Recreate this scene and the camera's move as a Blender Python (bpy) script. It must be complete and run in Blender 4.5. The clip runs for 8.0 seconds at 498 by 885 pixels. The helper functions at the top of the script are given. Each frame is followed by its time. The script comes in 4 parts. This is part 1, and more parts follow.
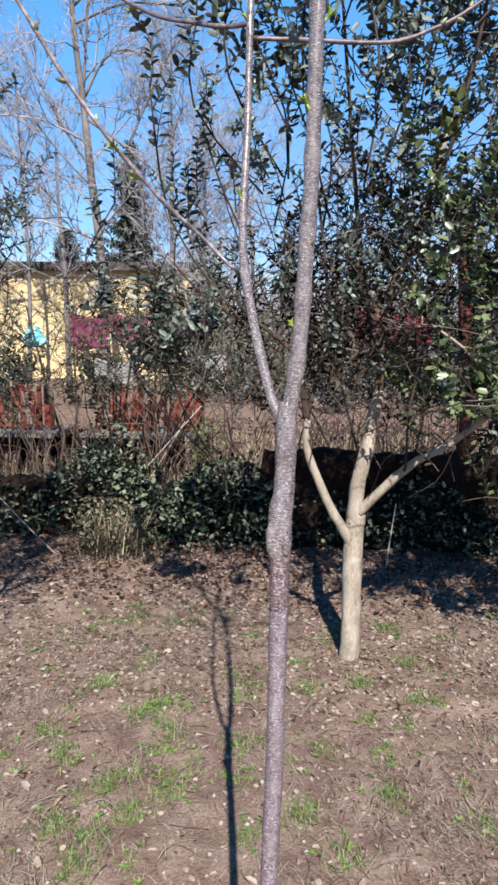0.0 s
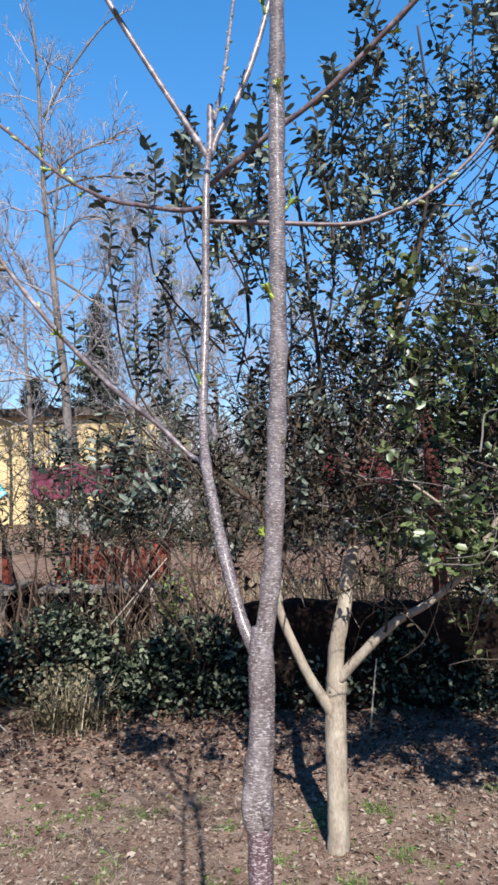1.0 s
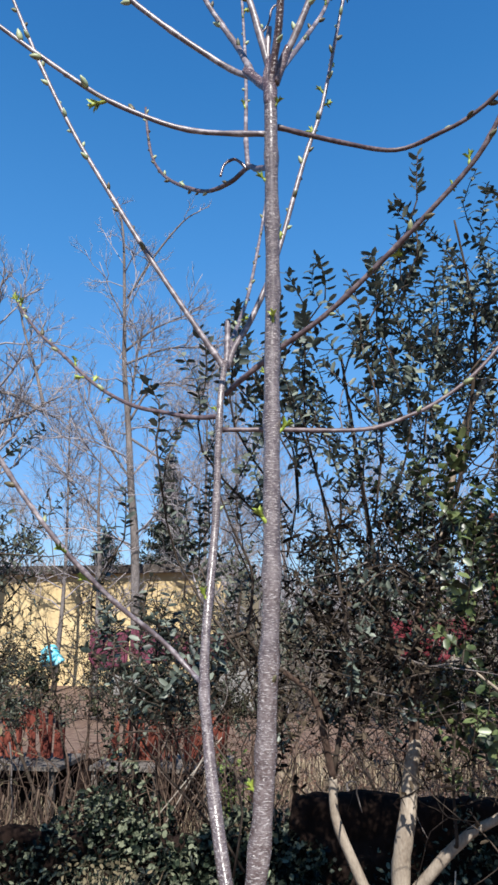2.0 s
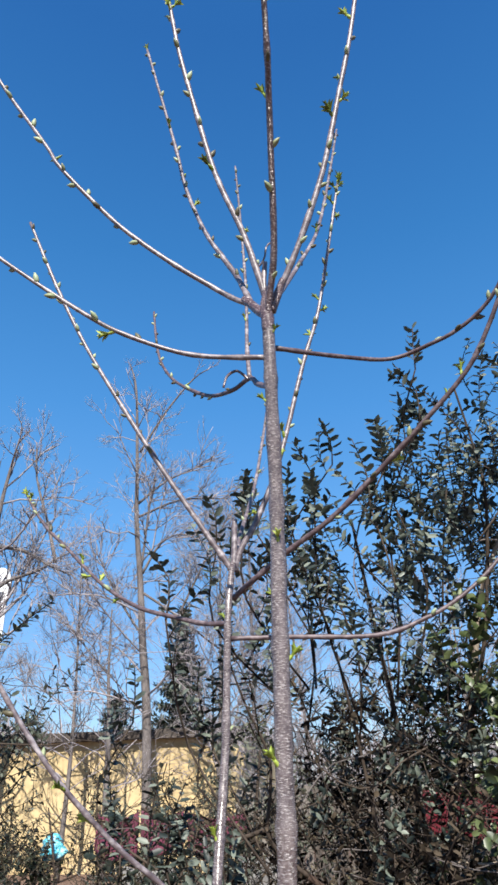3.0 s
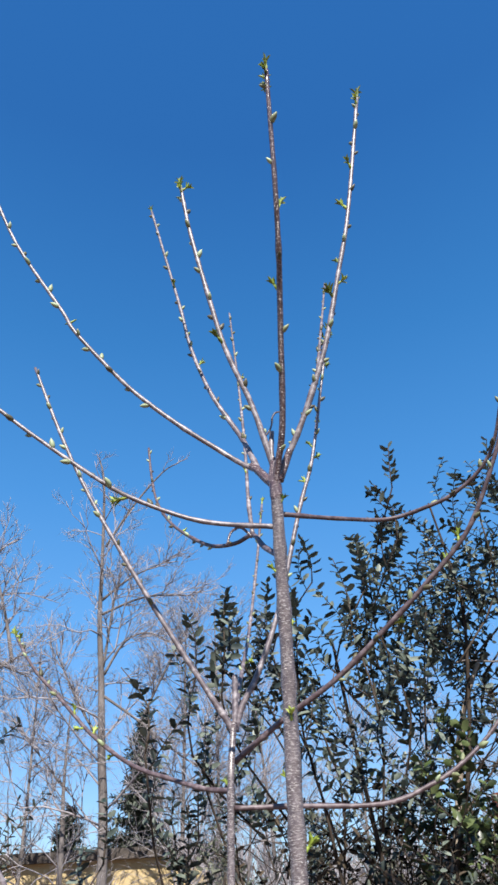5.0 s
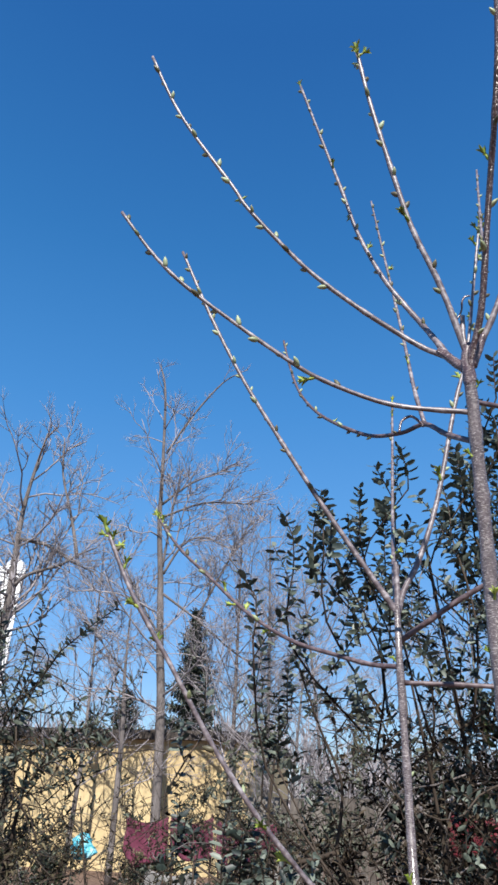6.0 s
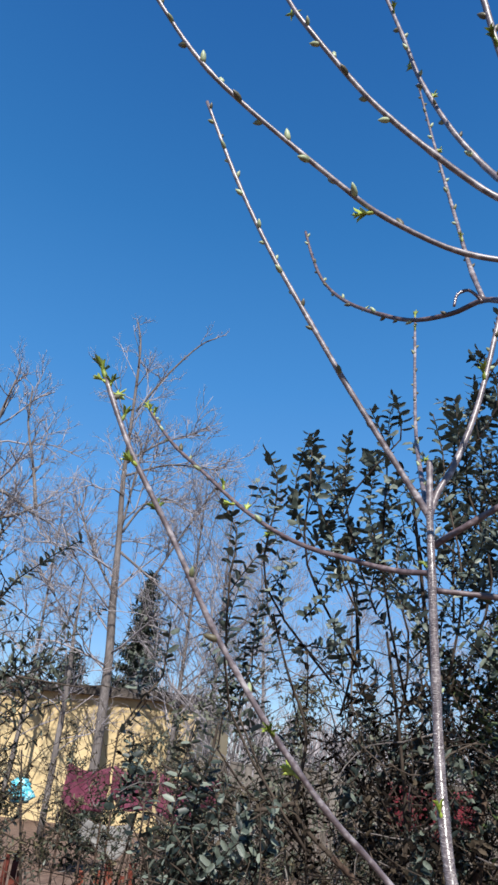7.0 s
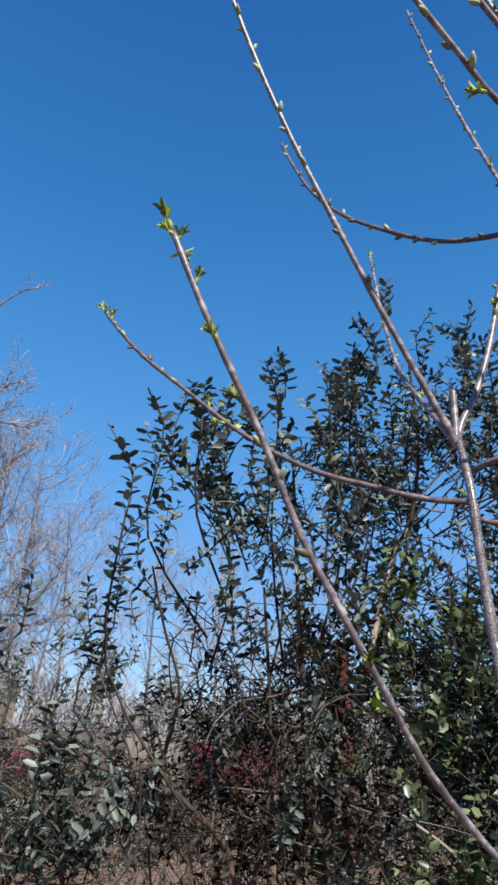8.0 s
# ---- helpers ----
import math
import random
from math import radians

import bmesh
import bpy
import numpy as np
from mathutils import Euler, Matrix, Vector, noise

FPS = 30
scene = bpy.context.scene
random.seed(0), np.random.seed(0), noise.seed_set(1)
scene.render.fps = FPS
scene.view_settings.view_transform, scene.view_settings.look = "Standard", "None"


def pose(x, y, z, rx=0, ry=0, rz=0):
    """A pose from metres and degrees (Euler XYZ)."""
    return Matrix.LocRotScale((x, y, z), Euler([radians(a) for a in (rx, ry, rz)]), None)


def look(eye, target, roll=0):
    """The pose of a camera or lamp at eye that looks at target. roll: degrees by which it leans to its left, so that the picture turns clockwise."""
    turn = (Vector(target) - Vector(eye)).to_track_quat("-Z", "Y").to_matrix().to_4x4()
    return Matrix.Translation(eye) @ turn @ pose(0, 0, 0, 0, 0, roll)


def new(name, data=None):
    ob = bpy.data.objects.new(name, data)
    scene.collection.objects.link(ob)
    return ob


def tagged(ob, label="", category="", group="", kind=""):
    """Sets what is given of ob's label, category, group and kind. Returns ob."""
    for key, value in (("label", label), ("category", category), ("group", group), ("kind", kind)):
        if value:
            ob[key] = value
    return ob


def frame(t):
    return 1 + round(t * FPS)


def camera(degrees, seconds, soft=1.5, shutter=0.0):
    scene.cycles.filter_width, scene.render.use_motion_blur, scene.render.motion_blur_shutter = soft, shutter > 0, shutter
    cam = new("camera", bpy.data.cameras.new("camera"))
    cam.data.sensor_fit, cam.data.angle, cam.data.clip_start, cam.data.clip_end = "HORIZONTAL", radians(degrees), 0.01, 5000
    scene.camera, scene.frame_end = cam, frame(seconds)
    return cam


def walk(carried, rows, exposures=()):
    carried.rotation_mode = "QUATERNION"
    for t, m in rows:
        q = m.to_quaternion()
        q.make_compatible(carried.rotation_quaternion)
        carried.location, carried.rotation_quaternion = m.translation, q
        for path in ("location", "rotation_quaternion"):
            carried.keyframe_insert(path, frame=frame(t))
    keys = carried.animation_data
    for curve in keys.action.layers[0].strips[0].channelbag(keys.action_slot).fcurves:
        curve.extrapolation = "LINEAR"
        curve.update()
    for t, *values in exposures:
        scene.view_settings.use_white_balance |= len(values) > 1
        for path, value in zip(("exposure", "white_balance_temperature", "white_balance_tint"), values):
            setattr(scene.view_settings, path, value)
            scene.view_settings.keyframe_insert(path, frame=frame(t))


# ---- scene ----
cam = camera(40.2, 8.0, soft=2.8)
PATH = [
    (0, (0.156, 0.029, 1.512), (-0.031, 1.994, 1.186), 0.7),
    (0.5, (0.14, 0.13, 1.542), (-0.001, 2.121, 1.411), 0.3),
    (1, (0.146, 0.172, 1.594), (0.053, 2.169, 1.664), -1.0),
    (1.2, (0.167, 0.18, 1.612), (0.037, 2.167, 1.799), -0.5),
    (1.5, (0.207, 0.2, 1.64), (-0.023, 2.16, 1.973), 0.1),
    (1.7, (0.221, 0.203, 1.655), (-0.044, 2.145, 2.055), 0.3),
    (2.8, (0.239, 0.182, 1.734), (-0.067, 1.963, 2.592), -1.3),
    (3, (0.244, 0.178, 1.756), (-0.047, 1.931, 2.673), -1.6),
    (3.5, (0.255, 0.15, 1.782), (0.029, 1.84, 2.826), -2.7),
    (4, (0.268, 0.106, 1.806), (0.09, 1.73, 2.959), -3.8),
    (4.2, (0.278, 0.09, 1.818), (0.103, 1.704, 2.986), -3.9),
    (5.3, (0.147, 0.086, 1.829), (-0.034, 1.744, 2.933), -2.1),
    (5.5, (0.107, 0.067, 1.814), (-0.158, 1.762, 2.843), 0.0),
    (6, (0.012, 0.093, 1.797), (-0.33, 1.832, 2.725), 2.2),
    (6.5, (-0.053, 0.157, 1.781), (-0.393, 1.93, 2.644), 4.3),
    (7, (-0.088, 0.295, 1.732), (-0.336, 2.082, 2.594), 6.1),
    (7.3, (-0.128, 0.362, 1.719), (-0.259, 2.184, 2.533), 6.1),
    (7.5, (-0.172, 0.393, 1.7), (-0.195, 2.215, 2.526), 5.7),
    (8, (-0.357, 0.455, 1.691), (-0.041, 2.248, 2.518), 3.4),
]
walk(cam, [(t, look(eye, target, roll)) for t, eye, target, roll in PATH],
     [(0.0, 1.34, 6300, 10), (0.5, 1.34, 6300, 10), (1.0, 1.24, 6300, 10), (1.5, 1.0, 6300, 10), (3.5, 1.15, 6550, 10), (4.2, 1.2, 6600, 10), (5.5, 1.0, 6300, 10), (6.5, 0.88, 6300, 10), (8.0, 0.94, 6300, 10)])

# ---- sky, sun, exposure ----
def rgb(c, k=1.0):
    return (c[0] * k, c[1] * k, c[2] * k, 1)


SUN = Vector((0.125, -0.72, 0.68)).normalized()
world = bpy.data.worlds.new("sky")
scene.world = world
world.use_nodes = True
wn = world.node_tree.nodes
sky = wn.new("ShaderNodeTexSky")
sky.sky_type = "NISHITA"
sky.sun_disc = False
sky.sun_elevation = math.asin(SUN.z)
sky.sun_rotation = math.atan2(SUN.x, SUN.y)
sky.air_density, sky.dust_density, sky.ozone_density = 1.0, 0.0, 4.0
wn["Background"].inputs["Strength"].default_value = 0.095
deeper = wn.new("ShaderNodeHueSaturation")
deeper.inputs["Saturation"].default_value, deeper.inputs["Hue"].default_value = 1.22, 0.502
world.node_tree.links.new(sky.outputs[0], deeper.inputs["Color"])
# a clear sky that pales evenly towards the horizon
where = wn.new("ShaderNodeTexCoord")
split = wn.new("ShaderNodeSeparateXYZ")
world.node_tree.links.new(where.outputs["Generated"], split.inputs[0])
clear = wn.new("ShaderNodeValToRGB")
steps = ((0.0, (1.9, 2.8, 4.2)), (0.15, (1.22, 2.3, 4.1)), (0.34, (0.78, 2.25, 4.5)), (0.5, (0.42, 1.75, 4.0)), (0.68, (0.2, 1.2, 3.1)), (0.85, (0.10, 0.74, 2.35)))
while len(clear.color_ramp.elements) < len(steps):
    clear.color_ramp.elements.new(0.5)
for el, (at, c) in zip(clear.color_ramp.elements, steps):
    el.position, el.color = at, rgb(c, 0.2)
world.node_tree.links.new(split.outputs["Z"], clear.inputs[0])
lift = wn.new("ShaderNodeVectorMath")
lift.operation = "SCALE"
lift.inputs["Scale"].default_value = 5.0
world.node_tree.links.new(clear.outputs[0], lift.inputs[0])
blend = wn.new("ShaderNodeMix")
blend.data_type = "RGBA"
blend.inputs["Factor"].default_value = 0.65
world.node_tree.links.new(deeper.outputs[0], blend.inputs[6])
world.node_tree.links.new(lift.outputs[0], blend.inputs[7])
world.node_tree.links.new(blend.outputs[2], wn["Background"].inputs["Color"])
sun = new("sun", bpy.data.lights.new("sun", "SUN"))
sun.data.energy, sun.data.angle, sun.data.color = 4.9, radians(0.5), (1.0, 0.95, 0.87)
sun.matrix_world = look(SUN * 30, (0, 0, 0))

rng = np.random.default_rng(7)
UP = Vector((0, 0, 1))


# ---- materials ----
def material(name, colours, scale=(6, 6, 6), rough=0.7, fine=8.0, bump=0.3, distance=0.004, island=0.0, per_object=0.0,
             metal=0.0, translucent=0.0, spec=0.4):
    """Two-scale noise between colours, with fine relief and, where wanted, a shade of its own for each loose piece."""
    m = bpy.data.materials.new(name)
    m.use_nodes = True
    nt = m.node_tree
    nodes, link = nt.nodes, nt.links.new
    bsdf = nodes["Principled BSDF"]
    co = nodes.new("ShaderNodeTexCoord")
    mp = nodes.new("ShaderNodeMapping")
    mp.inputs["Scale"].default_value = scale
    link(co.outputs["Object"], mp.inputs[0])
    big = nodes.new("ShaderNodeTexNoise")
    big.inputs["Scale"].default_value, big.inputs["Detail"].default_value = 1.0, 5.0
    link(mp.outputs[0], big.inputs["Vector"])
    small = nodes.new("ShaderNodeTexNoise")
    small.inputs["Scale"].default_value, small.inputs["Detail"].default_value = fine, 4.0
    link(mp.outputs[0], small.inputs["Vector"])
    mixf = nodes.new("ShaderNodeMath")
    mixf.operation = "MULTIPLY_ADD"
    mixf.inputs[1].default_value = 0.45
    link(small.outputs["Fac"], mixf.inputs[0])
    half = nodes.new("ShaderNodeMath")
    half.operation = "MULTIPLY"
    half.inputs[1].default_value = 0.6
    link(big.outputs["Fac"], half.inputs[0])
    link(half.outputs[0], mixf.inputs[2])
    fac = mixf.outputs[0]
    if island or per_object:
        src = nodes.new("ShaderNodeNewGeometry").outputs["Random Per Island"] if island else nodes.new("ShaderNodeObjectInfo").outputs["Random"]
        add = nodes.new("ShaderNodeMath")
        add.operation = "MULTIPLY_ADD"
        add.inputs[1].default_value = island or per_object
        link(src, add.inputs[0])
        sub = nodes.new("ShaderNodeMath")
        sub.operation = "ADD"
        sub.inputs[1].default_value = -0.5 * (island or per_object)
        link(fac, sub.inputs[0])
        link(sub.outputs[0], add.inputs[2])
        fac = add.outputs[0]
    ramp = nodes.new("ShaderNodeValToRGB")
    el = ramp.color_ramp.elements
    while len(el) < len(colours):
        el.new(0.5)
    for i, c in enumerate(colours):
        el[i].position = 0.28 + 0.46 * i / max(1, len(colours) - 1)
        el[i].color = rgb(c)
    link(fac, ramp.inputs[0])
    link(ramp.outputs[0], bsdf.inputs["Base Color"])
    bsdf.inputs["Roughness"].default_value = rough
    bsdf.inputs["Metallic"].default_value = metal
    bsdf.inputs["Specular IOR Level"].default_value = spec
    if bump:
        b = nodes.new("ShaderNodeBump")
        b.inputs["Strength"].default_value, b.inputs["Distance"].default_value = bump, distance
        link(fac, b.inputs["Height"])
        link(b.outputs[0], bsdf.inputs["Normal"])
    if translucent:
        tr = nodes.new("ShaderNodeBsdfTranslucent")
        link(ramp.outputs[0], tr.inputs["Color"])
        mx = nodes.new("ShaderNodeMixShader")
        mx.inputs[0].default_value = translucent
        link(bsdf.outputs[0], mx.inputs[1])
        link(tr.outputs[0], mx.inputs[2])
        link(mx.outputs[0], nodes["Material Output"].inputs["Surface"])
    return m


def bark(name, colours, fleck, cut, rough):
    """Smooth cherry bark: soft upright clouding, and pale breathing pores drawn out across the stem."""
    m = material(name, colours, (55, 55, 60), rough, 4.0, 0.3, 0.0015, spec=0.7)
    nodes, link = m.node_tree.nodes, m.node_tree.links.new
    bsdf = nodes["Principled BSDF"]
    base = bsdf.inputs["Base Color"].links[0].from_socket
    co = nodes.new("ShaderNodeTexCoord")
    mp = nodes.new("ShaderNodeMapping")
    mp.inputs["Scale"].default_value = (230, 230, 720)
    link(co.outputs["Object"], mp.inputs[0])
    pores = nodes.new("ShaderNodeTexNoise")
    pores.inputs["Scale"].default_value, pores.inputs["Detail"].default_value = 1.0, 3.0
    link(mp.outputs[0], pores.inputs["Vector"])
    edge = nodes.new("ShaderNodeMapRange")
    edge.inputs["From Min"].default_value, edge.inputs["From Max"].default_value = cut - 0.06, cut + 0.10
    link(pores.outputs["Fac"], edge.inputs["Value"])
    mix = nodes.new("ShaderNodeMix")
    mix.data_type = "RGBA"
    link(edge.outputs[0], mix.inputs["Factor"])
    link(base, mix.inputs[6])
    mix.inputs[7].default_value = rgb(fleck)
    link(mix.outputs[2], bsdf.inputs["Base Color"])
    relief = nodes.new("ShaderNodeBump")
    relief.inputs["Strength"].default_value, relief.inputs["Distance"].default_value = 0.6, 0.0012
    link(edge.outputs[0], relief.inputs["Height"])
    link(bsdf.inputs["Normal"].links[0].from_socket, relief.inputs["Normal"])
    link(relief.outputs[0], bsdf.inputs["Normal"])
    return m


SOIL = material("soil", [(0.050, 0.028, 0.021), (0.105, 0.066, 0.051), (0.160, 0.110, 0.085), (0.250, 0.185, 0.143)], (7, 7, 7), 0.95, 16, 0.8, 0.012, spec=0.1)
CHERRY = bark("cherry_bark", [(0.032, 0.021, 0.021), (0.090, 0.068, 0.067), (0.179, 0.150, 0.148)], (0.27, 0.24, 0.235), 0.575, 0.27)
PURPLE = bark("lilac_bark", [(0.044, 0.027, 0.032), (0.110, 0.079, 0.087), (0.195, 0.156, 0.168)], (0.26, 0.22, 0.235), 0.575, 0.27)
COLLAR = bark("red_brown_bark", [(0.026, 0.013, 0.014), (0.068, 0.040, 0.043), (0.120, 0.084, 0.088)], (0.28, 0.22, 0.225), 0.575, 0.27)
TWIG = material("young_bark", [(0.034, 0.023, 0.026), (0.115, 0.09, 0.096), (0.36, 0.325, 0.332)], (55, 55, 70), 0.42, 2.5, 0.5, 0.0015, spec=0.6)
OLD_TWIG = material("old_branch_bark", [(0.030, 0.018, 0.020), (0.078, 0.053, 0.057), (0.19, 0.15, 0.155)], (60, 60, 75), 0.5, 2.5, 0.5, 0.0015, spec=0.4)
BUD = material("bud_scale", [(0.07, 0.06, 0.032), (0.16, 0.175, 0.085), (0.29, 0.34, 0.20)], (90, 90, 90), 0.5, 3, 0.1, 0.001, per_object=0.6)
YOUNG = material("young_leaf", [(0.09, 0.12, 0.02), (0.25, 0.32, 0.045), (0.40, 0.46, 0.10)], (90, 90, 90), 0.5, 3, 0.1, 0.001, per_object=0.4, translucent=0.2)
PALE_BARK = material("pale_bark", [(0.085, 0.064, 0.048), (0.20, 0.162, 0.125), (0.28, 0.235, 0.185), (0.37, 0.32, 0.26)], (20, 20, 9), 0.9, 6, 0.7, 0.006, spec=0.12)
# near-black wood: the shade inside the crowns is put into the twig colour
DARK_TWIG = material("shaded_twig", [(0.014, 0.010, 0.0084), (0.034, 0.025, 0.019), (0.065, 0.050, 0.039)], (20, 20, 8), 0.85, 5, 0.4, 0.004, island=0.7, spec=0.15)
LEAF = material("evergreen_leaf", [(0.016, 0.023, 0.021), (0.032, 0.044, 0.036), (0.064, 0.078, 0.062), (0.133, 0.152, 0.122)], (30, 30, 30), 0.47, 3, 0.1, 0.001, island=0.75, translucent=0.08, spec=0.34)
# paler leaf copy: sun and haze on the far bushes put into the colour
PALE_LEAF = material("pale_leaf", [(0.03, 0.035, 0.024), (0.065, 0.07, 0.048), (0.13, 0.132, 0.098)], (30, 30, 30), 0.6, 3, 0.1, 0.001, island=0.5, translucent=0.15, spec=0.2)
# darkened leaf copy: shade on the shrubs behind the fence is in its colour
SHRUB_LEAF = material("shade_dark_shrub_leaf", [(0.0034, 0.0050, 0.0034), (0.0067, 0.0098, 0.0056), (0.015, 0.018, 0.0091), (0.052, 0.056, 0.032)], (30, 30, 30), 0.5, 3, 0.1, 0.001, island=0.7, translucent=0.04, spec=0.12)
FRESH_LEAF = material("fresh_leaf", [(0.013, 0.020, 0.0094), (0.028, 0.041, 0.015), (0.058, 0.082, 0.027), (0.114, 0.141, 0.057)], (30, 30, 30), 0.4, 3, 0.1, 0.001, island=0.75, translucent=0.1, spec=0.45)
SILVER_LEAF = material("silver_leaf", [(0.022, 0.028, 0.021), (0.055, 0.065, 0.048), (0.116, 0.127, 0.098)], (30, 30, 30), 0.42, 3, 0.1, 0.001, island=0.6, translucent=0.08, spec=0.3)
# withered brown, taken near black: the lower crown's shade is in the colour
BROWN_LEAF = material("shaded_withered_leaf", [(0.0031, 0.0019, 0.0013), (0.0076, 0.0050, 0.0031), (0.016, 0.012, 0.0076), (0.065, 0.050, 0.035)], (30, 30, 30), 0.8, 3, 0.1, 0.001, island=0.75, translucent=0.05, spec=0.08)
OLIVE_LEAF = material("grey_leaf", [(0.016, 0.022, 0.016), (0.041, 0.049, 0.035), (0.102, 0.113, 0.081)], (30, 30, 30), 0.42, 3, 0.1, 0.001, island=0.6, translucent=0.08, spec=0.3)
# hedge shade is put into the near-black tones, sunlit bits into the palest
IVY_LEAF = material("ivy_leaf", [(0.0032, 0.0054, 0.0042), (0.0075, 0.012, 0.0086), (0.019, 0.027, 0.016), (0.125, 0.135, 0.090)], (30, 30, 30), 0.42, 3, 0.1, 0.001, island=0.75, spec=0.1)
DRY = material("dry_litter", [(0.052, 0.032, 0.024), (0.123, 0.083, 0.061), (0.207, 0.155, 0.120), (0.243, 0.198, 0.162)], (30, 30, 30), 0.95, 3, 0.2, 0.002, island=0.7, spec=0.1)
STRAW = material("dry_stems", [(0.132, 0.091, 0.058), (0.247, 0.191, 0.124), (0.347, 0.289, 0.198)], (20, 20, 20), 0.85, 3, 0.2, 0.002, island=0.6)
GRASS = material("grass", [(0.045, 0.078, 0.018), (0.095, 0.15, 0.032), (0.17, 0.22, 0.06)], (20, 20, 20), 0.6, 3, 0.1, 0.001, island=0.5, translucent=0.2)
# bluish pale grey: sky tint and haze on thin twigs put into the colour
BARE = material("hazed_bare_bark", [(0.13, 0.117, 0.121), (0.24, 0.217, 0.225), (0.37, 0.34, 0.352)], (3, 3, 1.5), 0.85, 6, 0.4, 0.02, spec=0.15)
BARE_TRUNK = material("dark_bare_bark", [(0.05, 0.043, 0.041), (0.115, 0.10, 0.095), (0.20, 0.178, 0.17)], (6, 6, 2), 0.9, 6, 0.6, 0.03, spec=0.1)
BRAMBLE = material("bramble_stem", [(0.019, 0.011, 0.0085), (0.047, 0.030, 0.023), (0.106, 0.075, 0.056)], (20, 20, 8), 0.9, 4, 0.3, 0.003, island=0.7, spec=0.15)
FALLEN = material("fallen_leaf", [(0.019, 0.0087, 0.0068), (0.045, 0.023, 0.016), (0.084, 0.045, 0.033), (0.169, 0.102, 0.076)], (30, 30, 30), 0.9, 3, 0.2, 0.002, island=0.75, spec=0.1)
# needles lightened: the haze before the far conifers is in this colour
NEEDLE = material("needles", [(0.024, 0.034, 0.026), (0.052, 0.064, 0.044), (0.095, 0.10, 0.075)], (8, 8, 8), 0.7, 3, 0.1, 0.01, island=0.5)
YELLOW = material("yellow_render", [(0.40, 0.29, 0.145), (0.48, 0.365, 0.195), (0.53, 0.42, 0.245)], (0.5, 0.5, 0.9), 0.9, 12, 0.2, 0.01)
ROOF = material("weathered_roof_edge", [(0.045, 0.037, 0.033), (0.10, 0.085, 0.075)], (1, 1, 3), 0.9, 8, 0.3, 0.01, spec=0.1)
WHITE_WALL = material("white_render", [(0.62, 0.62, 0.62), (0.8, 0.8, 0.8)], (0.1, 0.1, 0.1), 0.8, 8, 0.1, 0.01)
GLASS_DARK = material("dark_window", [(0.03, 0.035, 0.045), (0.07, 0.08, 0.1)], (0.2, 0.2, 0.2), 0.15, 3, 0.0, 0.01)
MAGENTA = material("magenta_cloth", [(0.055, 0.014, 0.026), (0.11, 0.029, 0.05), (0.18, 0.065, 0.092)], (5, 5, 5), 0.85, 5, 0.5, 0.015, spec=0.1)
RED = material("red_cloth", [(0.07, 0.005, 0.010), (0.15, 0.009, 0.018)], (6, 6, 6), 0.7, 5, 0.3, 0.01)
TERRACOTTA = material("rust_red_board", [(0.045, 0.012, 0.010), (0.105, 0.028, 0.02), (0.17, 0.053, 0.035)], (9, 9, 3), 0.9, 6, 0.6, 0.006, per_object=0.5, spec=0.1)
BLUE = material("blue_plastic", [(0.015, 0.13, 0.2), (0.07, 0.40, 0.50), (0.5, 0.74, 0.78)], (18, 18, 18), 0.4, 4, 0.3, 0.01)
RUST = material("rusty_steel", [(0.03, 0.012, 0.01), (0.07, 0.023, 0.017), (0.12, 0.04, 0.028)], (12, 12, 5), 0.85, 6, 0.4, 0.003, spec=0.15)
WIRE = material("rusty_wire", [(0.05, 0.035, 0.028), (0.12, 0.09, 0.075)], (10, 10, 10), 0.75, 4, 0.1, 0.001, spec=0.2)
# near-black brown: the crown's shade on the wall is put into the colour
DARK_WALL = material("shade_black_wall", [(0.0050, 0.0030, 0.0025), (0.012, 0.0075, 0.0060), (0.022, 0.015, 0.013)], (3, 3, 3), 0.95, 6, 0.8, 0.03, spec=0.04)
OLIVE_DRY = material("half_dry_leaf", [(0.019, 0.017, 0.0095), (0.046, 0.039, 0.022), (0.126, 0.104, 0.063)], (30, 30, 30), 0.8, 3, 0.2, 0.002, island=0.7, spec=0.15)
PALE_SHEET = material("pale_sheet", [(0.13, 0.122, 0.116), (0.25, 0.24, 0.23)], (6, 6, 6), 0.8, 5, 0.3, 0.01, spec=0.1)
GREY_PLANK = material("grey_plank", [(0.06, 0.05, 0.043), (0.12, 0.103, 0.09), (0.19, 0.17, 0.15)], (12, 12, 2), 0.9, 6, 0.4, 0.004, per_object=0.4, spec=0.1)
OLD_WOOD = material("weathered_wood", [(0.13, 0.105, 0.085), (0.24, 0.205, 0.17), (0.36, 0.32, 0.27)], (12, 12, 2), 0.85, 6, 0.4, 0.004)


